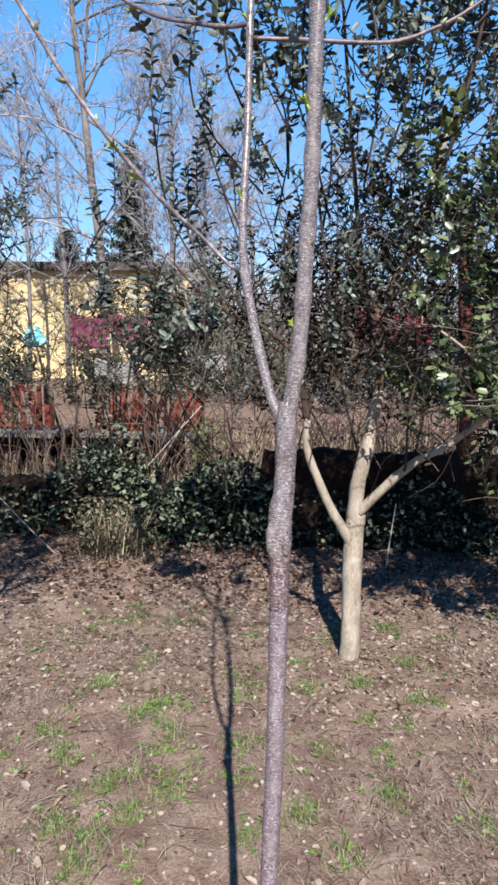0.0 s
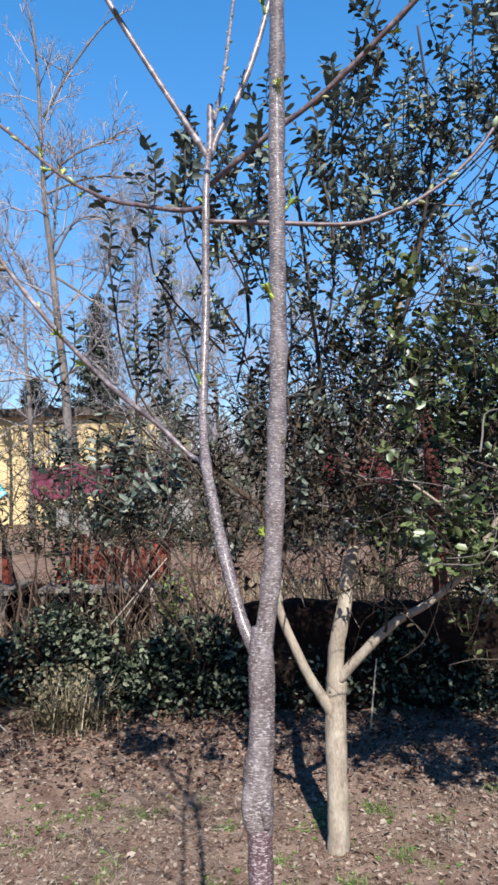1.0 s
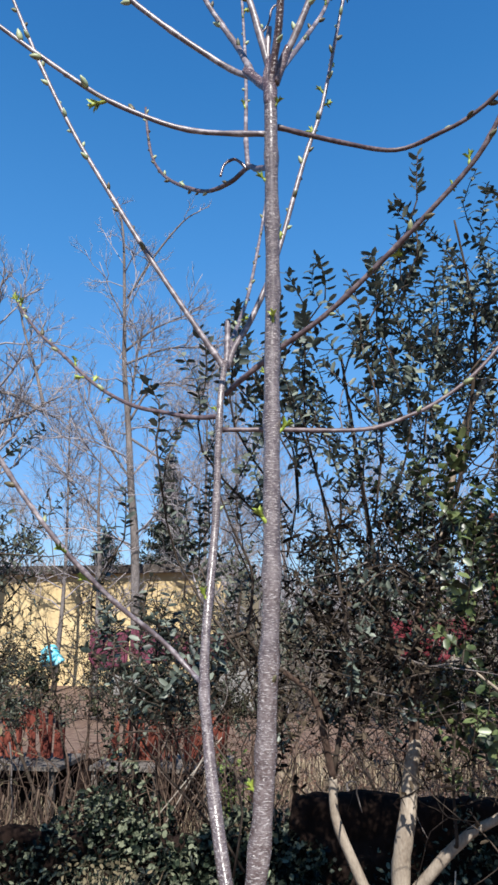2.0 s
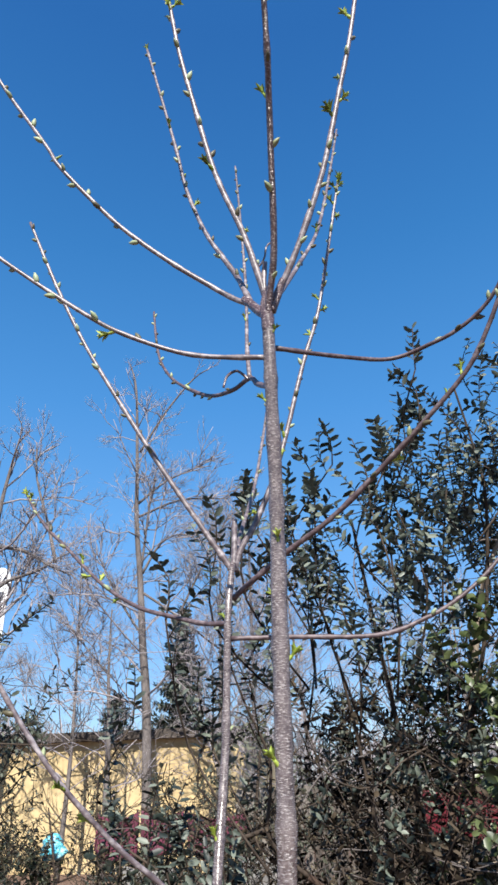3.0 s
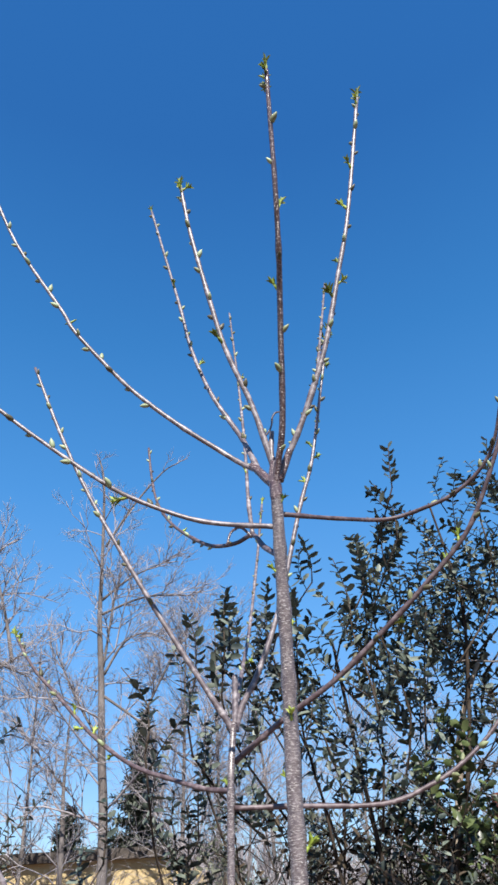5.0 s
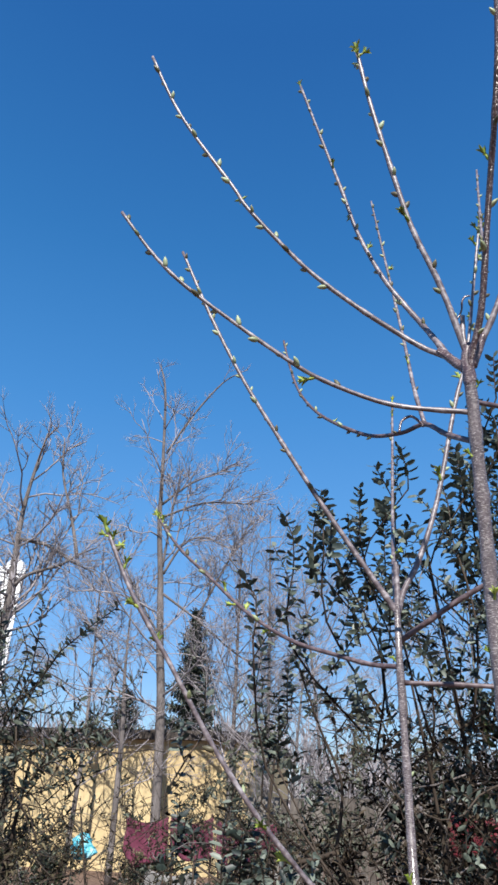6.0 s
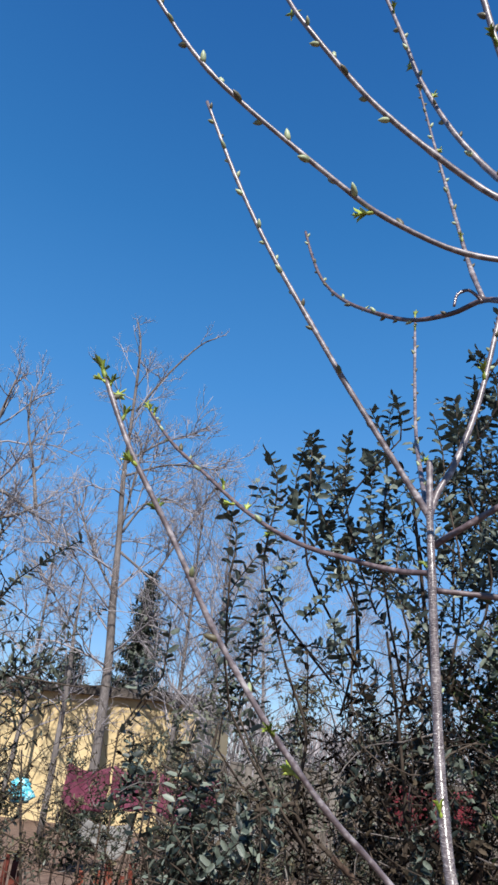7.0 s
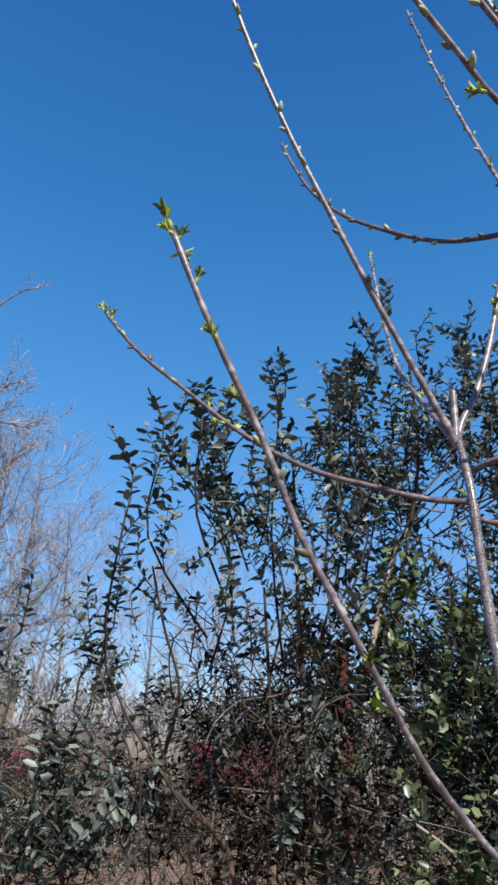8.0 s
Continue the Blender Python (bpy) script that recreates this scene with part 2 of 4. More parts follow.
# ---- geometry helpers ----
class Geo:
    """Vertices and faces of one part, filled piece by piece."""

    def __init__(self):
        self.v, self.f = [], []

    def add(self, verts, faces):
        k = len(self.v)
        self.v.extend(verts)
        self.f.extend([tuple(i + k for i in f) for f in faces])

    def tube(self, pts, radii, sides=8, sub=4, rough=0.0):
        pts = [Vector(p) for p in pts]
        line, rad = smooth_line(pts, radii, sub)
        n = len(line)
        side = None
        k = len(self.v)
        for i, (p, r) in enumerate(zip(line, rad)):
            d = (line[min(i + 1, n - 1)] - line[max(i - 1, 0)]).normalized()
            if side is None:
                side = d.orthogonal().normalized()
            side = (side - d * side.dot(d)).normalized()
            other = d.cross(side)
            for j in range(sides):
                a = 2 * math.pi * j / sides
                w = r * (1 + (rough * noise.noise(p * 23 + Vector((j * 0.7, 0, i * 0.13))) if rough else 0))
                self.v.append(p + (side * math.cos(a) + other * math.sin(a)) * w)
        for i in range(n - 1):
            for j in range(sides):
                a, b = k + i * sides + j, k + i * sides + (j + 1) % sides
                self.f.append((a, b, b + sides, a + sides))
        self.f.append(tuple(k + j for j in reversed(range(sides))))
        self.f.append(tuple(k + (n - 1) * sides + j for j in range(sides)))
        return self

    def leaf(self, p, along, normal, length, width, fold=0.18, droop=0.15):
        along = along.normalized()
        side = along.cross(normal)
        if side.length < 1e-4:
            side = along.orthogonal()
        side.normalize()
        up = side.cross(along)
        w = width / 2

        def at(t, s, h):
            return p + along * (t * length) + side * (s * w) + up * (h * length - droop * t * t * length)
        self.add([at(0, 0, 0), at(0.28, 0.92, fold * 0.4), at(0.3, 0, 0), at(0.28, -0.92, fold * 0.4),
                  at(0.76, 0.86, fold * 0.4), at(0.74, 0, 0), at(0.76, -0.86, fold * 0.4), at(1, 0, 0)],
                 [(0, 1, 2), (0, 2, 3), (1, 4, 5, 2), (2, 5, 6, 3), (4, 7, 5), (5, 7, 6)])

    def blade(self, p, along, length, width):
        side = along.cross(UP)
        side = (side if side.length > 1e-3 else Vector((1, 0, 0))).normalized() * width / 2
        bend = Vector((along.x, along.y, -0.25 * along.z)) * 0.35
        a = p + along * length * 0.55
        b = p + (along + bend).normalized() * length
        self.add([p - side, p + side, a + side * 0.8, a - side * 0.8, b], [(0, 1, 2, 3), (3, 2, 4)])

    def box(self, lo, hi):
        (x0, y0, z0), (x1, y1, z1) = lo, hi
        self.add([Vector(q) for q in ((x0, y0, z0), (x1, y0, z0), (x1, y1, z0), (x0, y1, z0), (x0, y0, z1), (x1, y0, z1), (x1, y1, z1), (x0, y1, z1))],
                 [(3, 2, 1, 0), (4, 5, 6, 7), (0, 1, 5, 4), (1, 2, 6, 5), (2, 3, 7, 6), (3, 0, 4, 7)])
        return self

    def mesh(self, name, mat, smooth=True):
        me = bpy.data.meshes.new(name)
        me.from_pydata([tuple(v) for v in self.v], [], self.f)
        me.materials.append(mat)
        if smooth:
            me.polygons.foreach_set("use_smooth", [True] * len(me.polygons))
        me.update()
        return me

    def part(self, name, mat, parent=None, label="", smooth=True, kind=""):
        ob = new(name, self.mesh(name, mat, smooth))
        if parent is not None:
            ob.parent = parent
            ob.matrix_parent_inverse = parent.matrix_world.inverted()
        return tagged(ob, label, kind=kind)


def smooth_line(pts, radii, sub):
    """Catmull-Rom through the points, with the radii carried along."""
    if len(radii) == 2 and len(pts) > 2:
        radii = list(np.linspace(radii[0], radii[1], len(pts)))
    if sub <= 1 or len(pts) < 3:
        return pts, radii
    line, rad = [], []
    n = len(pts)
    for i in range(n - 1):
        a, b, c, d = pts[max(i - 1, 0)], pts[i], pts[i + 1], pts[min(i + 2, n - 1)]
        for k in range(sub):
            t = k / sub
            line.append(0.5 * (2 * b + (c - a) * t + (2 * a - 5 * b + 4 * c - d) * t * t + (3 * b - a - 3 * c + d) * t ** 3))
            rad.append(radii[i] * (1 - t) + radii[i + 1] * t)
    line.append(pts[-1])
    rad.append(radii[-1])
    return line, rad


def thing(name, x, y, z, label, category, group="", kind=""):
    ob = new(name)
    ob.empty_display_size = 0.1
    ob.location = (x, y, z)
    bpy.context.view_layer.update()
    return tagged(ob, label, category, group, kind)


def rand_dir(up=0.0):
    v = Vector(rng.normal(size=3))
    v.z += up
    return v.normalized()


# ---- ground ----
def ground_height(x, y):
    near = max(0.0, 1 - max(abs(x) / 6, abs(y - 3) / 6))
    h = 0.035 * noise.noise(Vector((x * 0.9, y * 0.9, 0))) + 0.012 * noise.noise(Vector((x * 5, y * 5, 3))) + 0.006 * noise.noise(Vector((x * 17, y * 17, 5)))
    return h * min(1, near * 3)


def build_ground():
    xs = np.unique(np.concatenate([np.linspace(-2500, -40, 8), np.linspace(-40, -5, 20), np.arange(-5, 5, 0.045), np.linspace(5, 40, 20), np.linspace(40, 2500, 8)]))
    ys = np.unique(np.concatenate([np.linspace(-2500, -30, 8), np.linspace(-30, 0.8, 20), np.arange(0.8, 6, 0.045), np.linspace(6, 60, 40), np.linspace(60, 2500, 8)]))
    g = Geo()
    g.v = [(x, y, ground_height(x, y)) for y in ys for x in xs]
    w = len(xs)
    g.f = [(j * w + i, j * w + i + 1, (j + 1) * w + i + 1, (j + 1) * w + i) for j in range(len(ys) - 1) for i in range(w - 1)]
    ob = new("ground", g.mesh("ground", SOIL))
    return tagged(ob, "bare brown garden soil with dry litter", "ground", kind="structure")


build_ground()


# ---- the young cherry tree ----
cherry = thing("cherry_tree", 0.11, 0.85, 0, "young bare cherry tree with opening green buds in the soil", "tree")


def make_bud():
    g = Geo()
    g.tube([(0, 0, -0.001), (0, 0, 0.002), (0, 0, 0.006), (0, 0, 0.0105)], [0.0022, 0.0031, 0.0027, 0.0004], 6, 2)
    return g.mesh("bud", BUD)


def make_cluster(seed):
    r = np.random.default_rng(seed)
    g = Geo()
    g.tube([(0, 0, -0.001), (0, 0, 0.004), (0, 0, 0.008)], [0.0018, 0.0023, 0.001], 6, 2)
    for i in range(15):
        a = 2.4 * i + r.uniform(0, 0.5)
        tilt = r.uniform(0.1, 0.9) * (0.5 + 0.6 * i / 15)
        d = Vector((math.cos(a) * math.sin(tilt), math.sin(a) * math.sin(tilt), math.cos(tilt)))
        g.leaf(Vector((0, 0, r.uniform(0.003, 0.009))), d, UP - d * d.z + Vector((0.01, 0, 0)), r.uniform(0.008, 0.015), r.uniform(0.0024, 0.004), 0.4, 0.05)
    return g.mesh("young_shoot", YOUNG)


bud_mesh = make_bud()
cluster_meshes = [make_cluster(s) for s in range(4)]


def along_line(pts, t):
    d = [0.0]
    for a, b in zip(pts, pts[1:]):
        d.append(d[-1] + (b - a).length)
    s = t * d[-1]
    for i in range(len(pts) - 1):
        if s <= d[i + 1] + 1e-9:
            k = (s - d[i]) / max(1e-6, d[i + 1] - d[i])
            return pts[i].lerp(pts[i + 1], k), (pts[i + 1] - pts[i]).normalized(), d[-1]
    return pts[-1], (pts[-1] - pts[-2]).normalized(), d[-1]


def branch(pts, r0, r1, mat=TWIG, buds=True, first=0.12, step=0.034, leafy=0.26, tip=True, name="branch", sides=10, size=1.0):
    pts = [Vector(p) for p in pts]
    r0, r1 = (r0, r1) if mat is CHERRY else (r0 * 0.9, r1 * 1.0)
    line, rad = smooth_line(pts, list(np.linspace(r0, r1, len(pts))), 5)
    # slight swellings at the nodes, where the buds sit
    total = along_line(line, 1)[2]
    g = Geo()
    rr = []
    run = 0.0
    for i, p in enumerate(line):
        if i:
            run += (p - line[i - 1]).length
        rr.append(rad[i] * (1 + 0.2 * max(0, math.cos(2 * math.pi * run / step)) ** 6))
    g.tube(line, rr, sides, 1, 0.12)
    ob = g.part(name, mat, cherry)
    if not buds:
        return ob
    s, k = first * total, rng.uniform(0, 6)
    while s < total - 0.01:
        p, d, _ = along_line(line, s / total)
        k += 2.4
        e = d.orthogonal().normalized()
        out = (e * math.cos(k) + d.cross(e) * math.sin(k)).normalized()
        r = r0 + (r1 - r0) * s / total
        place_bud(ob, p + out * r * 0.7, (out * 0.8 + d * 0.9).normalized(), rng.random() < leafy, size)
        s += step * rng.uniform(0.7, 1.35)
    if tip:
        p, d, _ = along_line(line, 1)
        place_bud(ob, p, d, True, size * 1.1)
        if size >= 1:
            for j in range(4):
                place_bud(ob, p - d * 0.007 * (j + 1), (rand_dir() + d * 0.9).normalized(), j < 3, size * 0.85)
    return ob


def place_bud(parent, p, d, leafy, size):
    me = cluster_meshes[int(rng.integers(4))] if leafy else bud_mesh
    b = new("young_shoot" if leafy else "bud", me)
    b.parent = parent
    q = d.to_track_quat("Z", "Y")
    b.matrix_basis = parent.matrix_world.inverted() @ Matrix.LocRotScale(p, q, Vector([size * rng.uniform(0.95, 1.4)] * 3))


# trunk, the stem that carries on and the thinner second stem
trunk = Geo()
trunk.tube([(0.106, 0.85, -0.05), (0.108, 0.85, 0.0), (0.110, 0.855, 0.4), (0.112, 0.86, 0.75), (0.116, 0.871, 0.93), (0.117, 0.88, 1.09), (0.1168, 0.887, 1.15)],
           [0.016, 0.0142, 0.0128, 0.0121, 0.0121, 0.0123, 0.0126], 16, 6, 0.10)
trunk.part("trunk", PURPLE, cherry, "glossy lilac-grey bark with fine cross bands")
collar = Geo()
collar.tube([(0.1168, 0.8865, 1.146), (0.1168, 0.889, 1.17), (0.1165, 0.892, 1.19), (0.1165, 0.896, 1.225)], [0.0124, 0.0129, 0.0132, 0.014], 16, 5, 0.10)
collar.part("collar", COLLAR, cherry, "red-brown bark below the graft")
graft = Geo()
graft.tube([(0.1165, 0.8955, 1.21), (0.1155, 0.896, 1.228), (0.1150, 0.897, 1.25), (0.1165, 0.899, 1.275), (0.119, 0.903, 1.30), (0.121, 0.908, 1.33), (0.1205, 0.914, 1.385), (0.121, 0.917, 1.42)],
           [0.0128, 0.0156, 0.0167, 0.0158, 0.0140, 0.0132, 0.0146, 0.010], 18, 6, 0.16)
graft.tube([(0.111, 0.893, 1.266), (0.1065, 0.889, 1.248), (0.107, 0.887, 1.228), (0.110, 0.888, 1.214)], [0.0080, 0.0086, 0.0078, 0.0040], 12, 5, 0.2)
graft.tube([(0.121, 0.887, 1.25), (0.125, 0.884, 1.236), (0.124, 0.884, 1.222)], [0.0070, 0.0076, 0.0035], 12, 5, 0.2)
graft.part("graft", CHERRY, cherry, "silvery speckled bark above the graft")
branch([(0.121, 0.914, 1.385), (0.135, 0.92, 1.492), (0.140, 0.924, 1.595), (0.145, 0.928, 1.706), (0.146, 0.931, 1.80), (0.147, 0.934, 1.896), (0.149, 0.936, 2.02),
        (0.151, 0.929, 2.111), (0.152, 0.918, 2.20), (0.153, 0.91, 2.273), (0.153, 0.905, 2.345)], 0.0105, 0.0079, CHERRY, True, 0.06, 0.085, 0.7, False, "leader", 12, 0.8)
branch([(0.119, 0.914, 1.385), (0.099, 0.935, 1.424), (0.075, 0.98, 1.498), (0.055, 1.027, 1.576), (0.048, 1.05, 1.607), (0.042, 1.085, 1.665), (0.041, 1.118, 1.74),
        (0.042, 1.140, 1.82), (0.042, 1.152, 1.91), (0.0425, 1.163, 2.0), (0.045, 1.187, 2.075)], 0.0072, 0.0049, CHERRY, True, 0.5, 0.13, 0.6, False, "second_stem", 12, 0.7)
# the whorl at the top of the leader
crown_knot = Geo()
crown_knot.tube([(0.153, 0.908, 2.30), (0.153, 0.906, 2.315), (0.152, 0.905, 2.335), (0.154, 0.903, 2.352), (0.156, 0.90, 2.365)], [0.0078, 0.0088, 0.0092, 0.0080, 0.0055], 14, 4, 0.22)
crown_knot.tube([(0.150, 0.908, 2.328), (0.139, 0.914, 2.343), (0.128, 0.919, 2.36), (0.118, 0.922, 2.372)], [0.0070, 0.0066, 0.0060, 0.0042], 12, 4, 0.2)
crown_knot.tube([(0.158, 0.905, 2.33), (0.168, 0.901, 2.352), (0.178, 0.897, 2.375)], [0.0066, 0.0062, 0.0050], 12, 4, 0.2)
crown_knot.part("crown_knot", COLLAR, cherry, "dark wrinkled bark where the top branches part")
branch([(0.153, 0.906, 2.30), (0.156, 0.897, 2.335), (0.172, 0.855, 2.39), (0.183, 0.779, 2.49), (0.193, 0.705, 2.578), (0.198, 0.642, 2.661), (0.202, 0.58, 2.81)], 0.0058, 0.0032, COLLAR, step=0.05)
branch([(0.155, 0.905, 2.34), (0.128, 0.886, 2.453), (0.092, 0.862, 2.557), (0.064, 0.838, 2.687), (0.044, 0.82, 2.79), (0.029, 0.807, 2.898)], 0.0052, 0.0030)
branch([(0.132, 0.917, 2.352), (0.120, 0.93, 2.39), (0.103, 0.955, 2.445), (0.082, 0.965, 2.49), (0.05, 0.972, 2.56), (0.014, 0.985, 2.675), (-0.010, 0.996, 2.793),
        (-0.044, 1.008, 2.946), (-0.088, 1.021, 3.143)], 0.0052, 0.0026, leafy=0.1, size=0.85)
branch([(0.154, 0.906, 2.305), (0.160, 0.904, 2.337), (0.199, 0.889, 2.415), (0.246, 0.868, 2.536), (0.282, 0.846, 2.67), (0.314, 0.826, 2.799), (0.366, 0.797, 3.087)], 0.0056, 0.0030, leafy=0.3)
branch([(0.16, 0.91, 2.345), (0.197, 0.988, 2.482), (0.229, 1.062, 2.621), (0.260, 1.158, 2.856), (0.287, 1.235, 3.072)], 0.0042, 0.0022, leafy=0.05, size=0.8, tip=False)
branch([(0.139, 0.914, 2.343), (0.130, 0.926, 2.362), (0.102, 0.936, 2.386), (0.069, 0.936, 2.414), (0.018, 0.922, 2.451), (-0.036, 0.907, 2.496), (-0.082, 0.891, 2.541), (-0.154, 0.863, 2.627),
        (-0.182, 0.857, 2.678), (-0.274, 0.829, 2.833), (-0.329, 0.80, 2.963)], 0.0050, 0.0026, first=0.3, leafy=0.12, tip=False)
branch([(0.150, 0.912, 2.262), (0.048, 0.914, 2.282), (-0.041, 0.893, 2.314), (-0.104, 0.868, 2.349), (-0.217, 0.829, 2.433), (-0.275, 0.806, 2.488), (-0.329, 0.781, 2.563)], 0.0038, 0.0024, first=0.3, leafy=0.15, tip=False)
branch([(0.152, 0.90, 2.36), (0.151, 0.90, 2.38), (0.154, 0.90, 2.412)], 0.0042, 0.0034, buds=False, name="spur")
branch([(0.141, 0.90, 2.403), (0.149, 0.90, 2.412), (0.154, 0.90, 2.424), (0.156, 0.90, 2.438), (0.161, 0.90, 2.446), (0.168, 0.90, 2.447)], 0.0016, 0.0013, COLLAR, buds=False, name="tendril")
branch([(0.158, 0.945, 2.298), (0.238, 1.01, 2.317), (0.317, 1.06, 2.334), (0.377, 1.035, 2.336), (0.417, 1.018, 2.345), (0.456, 0.998, 2.368), (0.483, 0.97, 2.402), (0.504, 0.924, 2.47)],
       0.0038, 0.0026, OLD_TWIG, first=0.55, leafy=0.05, tip=False)
# the hooked side branch with its upright shoot
branch([(0.150, 0.925, 2.225), (0.125, 0.988, 2.271), (0.102, 1.056, 2.327), (0.067, 1.102, 2.338), (0.016, 1.157, 2.366), (-0.044, 1.215, 2.426), (-0.087, 1.259, 2.483),
        (-0.122, 1.298, 2.553), (-0.147, 1.337, 2.644), (-0.167, 1.375, 2.744)], 0.0046, 0.0024, OLD_TWIG, first=0.3, leafy=0.15, size=0.8, tip=False)
branch([(0.101, 1.056, 2.323), (0.09, 1.054, 2.336), (0.08, 1.053, 2.341), (0.067, 1.052, 2.332), (0.062, 1.05, 2.312)], 0.0026, 0.0018, COLLAR, buds=False, name="tendril")
branch([(0.102, 1.056, 2.327), (0.094, 1.089, 2.413), (0.086, 1.142, 2.569), (0.071, 1.2, 2.776), (0.05, 1.261, 3.039)], 0.0042, 0.0020, leafy=0.04, size=0.75, tip=False)
# branches of the second stem
branch([(0.046, 1.188, 2.062), (0.028, 1.184, 2.09), (0.005, 1.178, 2.125), (-0.069, 1.161, 2.242), (-0.133, 1.145, 2.35), (-0.206, 1.128, 2.479), (-0.272, 1.113, 2.619), (-0.337, 1.094, 2.778)], 0.0058, 0.0028, first=0.3, leafy=0.12, tip=False)
branch([(0.046, 1.185, 2.02), (0.078, 1.166, 2.038), (0.135, 1.141, 2.071), (0.209, 1.109, 2.108), (0.283, 1.073, 2.16), (0.358, 1.035, 2.218), (0.415, 1.004, 2.268),
        (0.449, 0.979, 2.32), (0.482, 0.95, 2.386), (0.50, 0.935, 2.43)], 0.0050, 0.0028, OLD_TWIG, first=0.3, leafy=0.15)
branch([(0.046, 1.195, 2.065), (0.058, 1.198, 2.103), (0.086, 1.203, 2.155), (0.126, 1.212, 2.265), (0.175, 1.225, 2.455), (0.21, 1.231, 2.571), (0.241, 1.24, 2.733), (0.276, 1.248, 2.922)],
       0.0058, 0.0028, first=0.25)
branch([(0.046, 1.193, 2.07), (0.047, 1.195, 2.11), (0.048, 1.195, 2.15)], 0.0055, 0.0045, buds=False, name="stub")
branch([(0.044, 1.194, 2.07), (0.046, 1.27, 2.16), (0.053, 1.378, 2.286), (0.064, 1.47, 2.46), (0.077, 1.555, 2.666)], 0.0046, 0.0026, leafy=0.1, size=0.75)
branch([(0.044, 1.163, 1.978), (-0.002, 1.193, 1.987), (-0.057, 1.224, 2.007), (-0.133, 1.264, 2.038), (-0.218, 1.306, 2.096), (-0.307, 1.349, 2.18), (-0.369, 1.375, 2.238),
        (-0.411, 1.394, 2.289), (-0.438, 1.407, 2.327)], 0.0043, 0.0026, OLD_TWIG, first=0.4, leafy=0.3)
branch([(0.048, 1.158, 1.955), (0.136, 1.168, 1.954), (0.255, 1.176, 1.951), (0.321, 1.181, 1.97), (0.374, 1.185, 1.997), (0.432, 1.189, 2.043), (0.48, 1.194, 2.105), (0.516, 1.2, 2.192)],
       0.0040, 0.0025, OLD_TWIG, first=0.5, leafy=0.1)
branch([(0.047, 1.052, 1.598), (0.034, 1.092, 1.604), (0.016, 1.120, 1.614), (-0.027, 1.117, 1.656), (-0.073, 1.087, 1.696), (-0.113, 1.056, 1.74), (-0.145, 1.037, 1.778), (-0.177, 1.023, 1.821), (-0.208, 1.012, 1.866),
        (-0.254, 0.985, 1.945), (-0.311, 0.960, 2.037), (-0.353, 0.950, 2.122)], 0.0036, 0.0030, first=0.35, step=0.055, leafy=0.6, size=1.0)


# ---- evergreen trees ----
def shoot(leaves, wood, p, d, length, leaf_len, gap=0.028, twig=0.003, slim=1.0):
    d = d.normalized()
    bend = Vector((rng.normal() * 0.22, rng.normal() * 0.22, 0.14))
    pts = [p, p + d * length * 0.5, p + (d + bend).normalized() * length]
    wood.tube(pts, [twig, twig * 0.5], 4, 2)
    n = max(3, int(length / gap))
    k = rng.uniform(0, 6)
    for i in range(n):
        t = (i + 0.6) / n
        q = pts[0].lerp(pts[1], t * 2) if t < 0.5 else pts[1].lerp(pts[2], t * 2 - 1)
        if t < 0.15 and rng.random() < 0.5:
            continue
        k += 1.57
        e = d.orthogonal().normalized()
        for s in (0, math.pi):
            if rng.random() < 0.12:
                continue
            out = e * math.cos(k + s) + d.cross(e) * math.sin(k + s)
            along = out * rng.uniform(0.8, 1.1) + d * rng.uniform(0.15, 0.65) + Vector(rng.normal(size=3)) * 0.14
            size = leaf_len * rng.uniform(0.75, 1.2) * (1 - 0.35 * max(0, t - 0.75) * 4 * 0.6)
            leaves.leaf(q, along, d + Vector(rng.normal(size=3)) * 0.5, size, size * slim * rng.uniform(0.38, 0.48))


def ellipsoid_points(n, centre, radii, shell=0.5, clump=7):
    """Points in the outer part of an ellipsoid, gathered into clumps with gaps between them."""
    out = []
    heart = None
    for i in range(n):
        if i % clump == 0:
            v = rand_dir()
            r = rng.uniform(shell, 1) ** 0.6
            heart = Vector(centre) + Vector((v.x * radii[0], v.y * radii[1], v.z * radii[2])) * r
        out.append((heart + Vector(rng.normal(size=3)) * 0.22 * min(radii), (v + rand_dir() * 0.8).normalized()))
    return out


def crooked(wood, p, d, length, r):
    pts = [p]
    for i in range(4):
        d = (d + Vector(rng.normal(size=3)) * 0.35).normalized()
        pts.append(pts[-1] + d * length / 4)
    wood.tube(pts, [r, r * 0.5], 4, 2)


def make_leaf(width):
    g = Geo()
    g.leaf(Vector((0, 0, 0)), Vector((0, 0, 1)), Vector((0, -1, 0)), 1.0, width)
    return g.mesh("leaf", LEAF)


leaf_meshes = [make_leaf(w) for w in (0.42, 0.46, 0.5)]


class LeafParts:
    """Stands in for a Geo, and makes each leaf a part of the tree."""

    def __init__(self, tree):
        self.tree, self.count = tree, 0

    def leaf(self, p, along, normal, length, width):
        ob = new("leaf", leaf_meshes[self.count % 3])
        self.count += 1
        z = along.normalized()
        x = normal.cross(z).normalized()
        m = Matrix((x, z.cross(x), z)).transposed().to_4x4()
        ob.parent = self.tree
        ob.matrix_basis = self.tree.matrix_world.inverted() @ Matrix.Translation(p) @ m @ Matrix.Scale(length, 4)


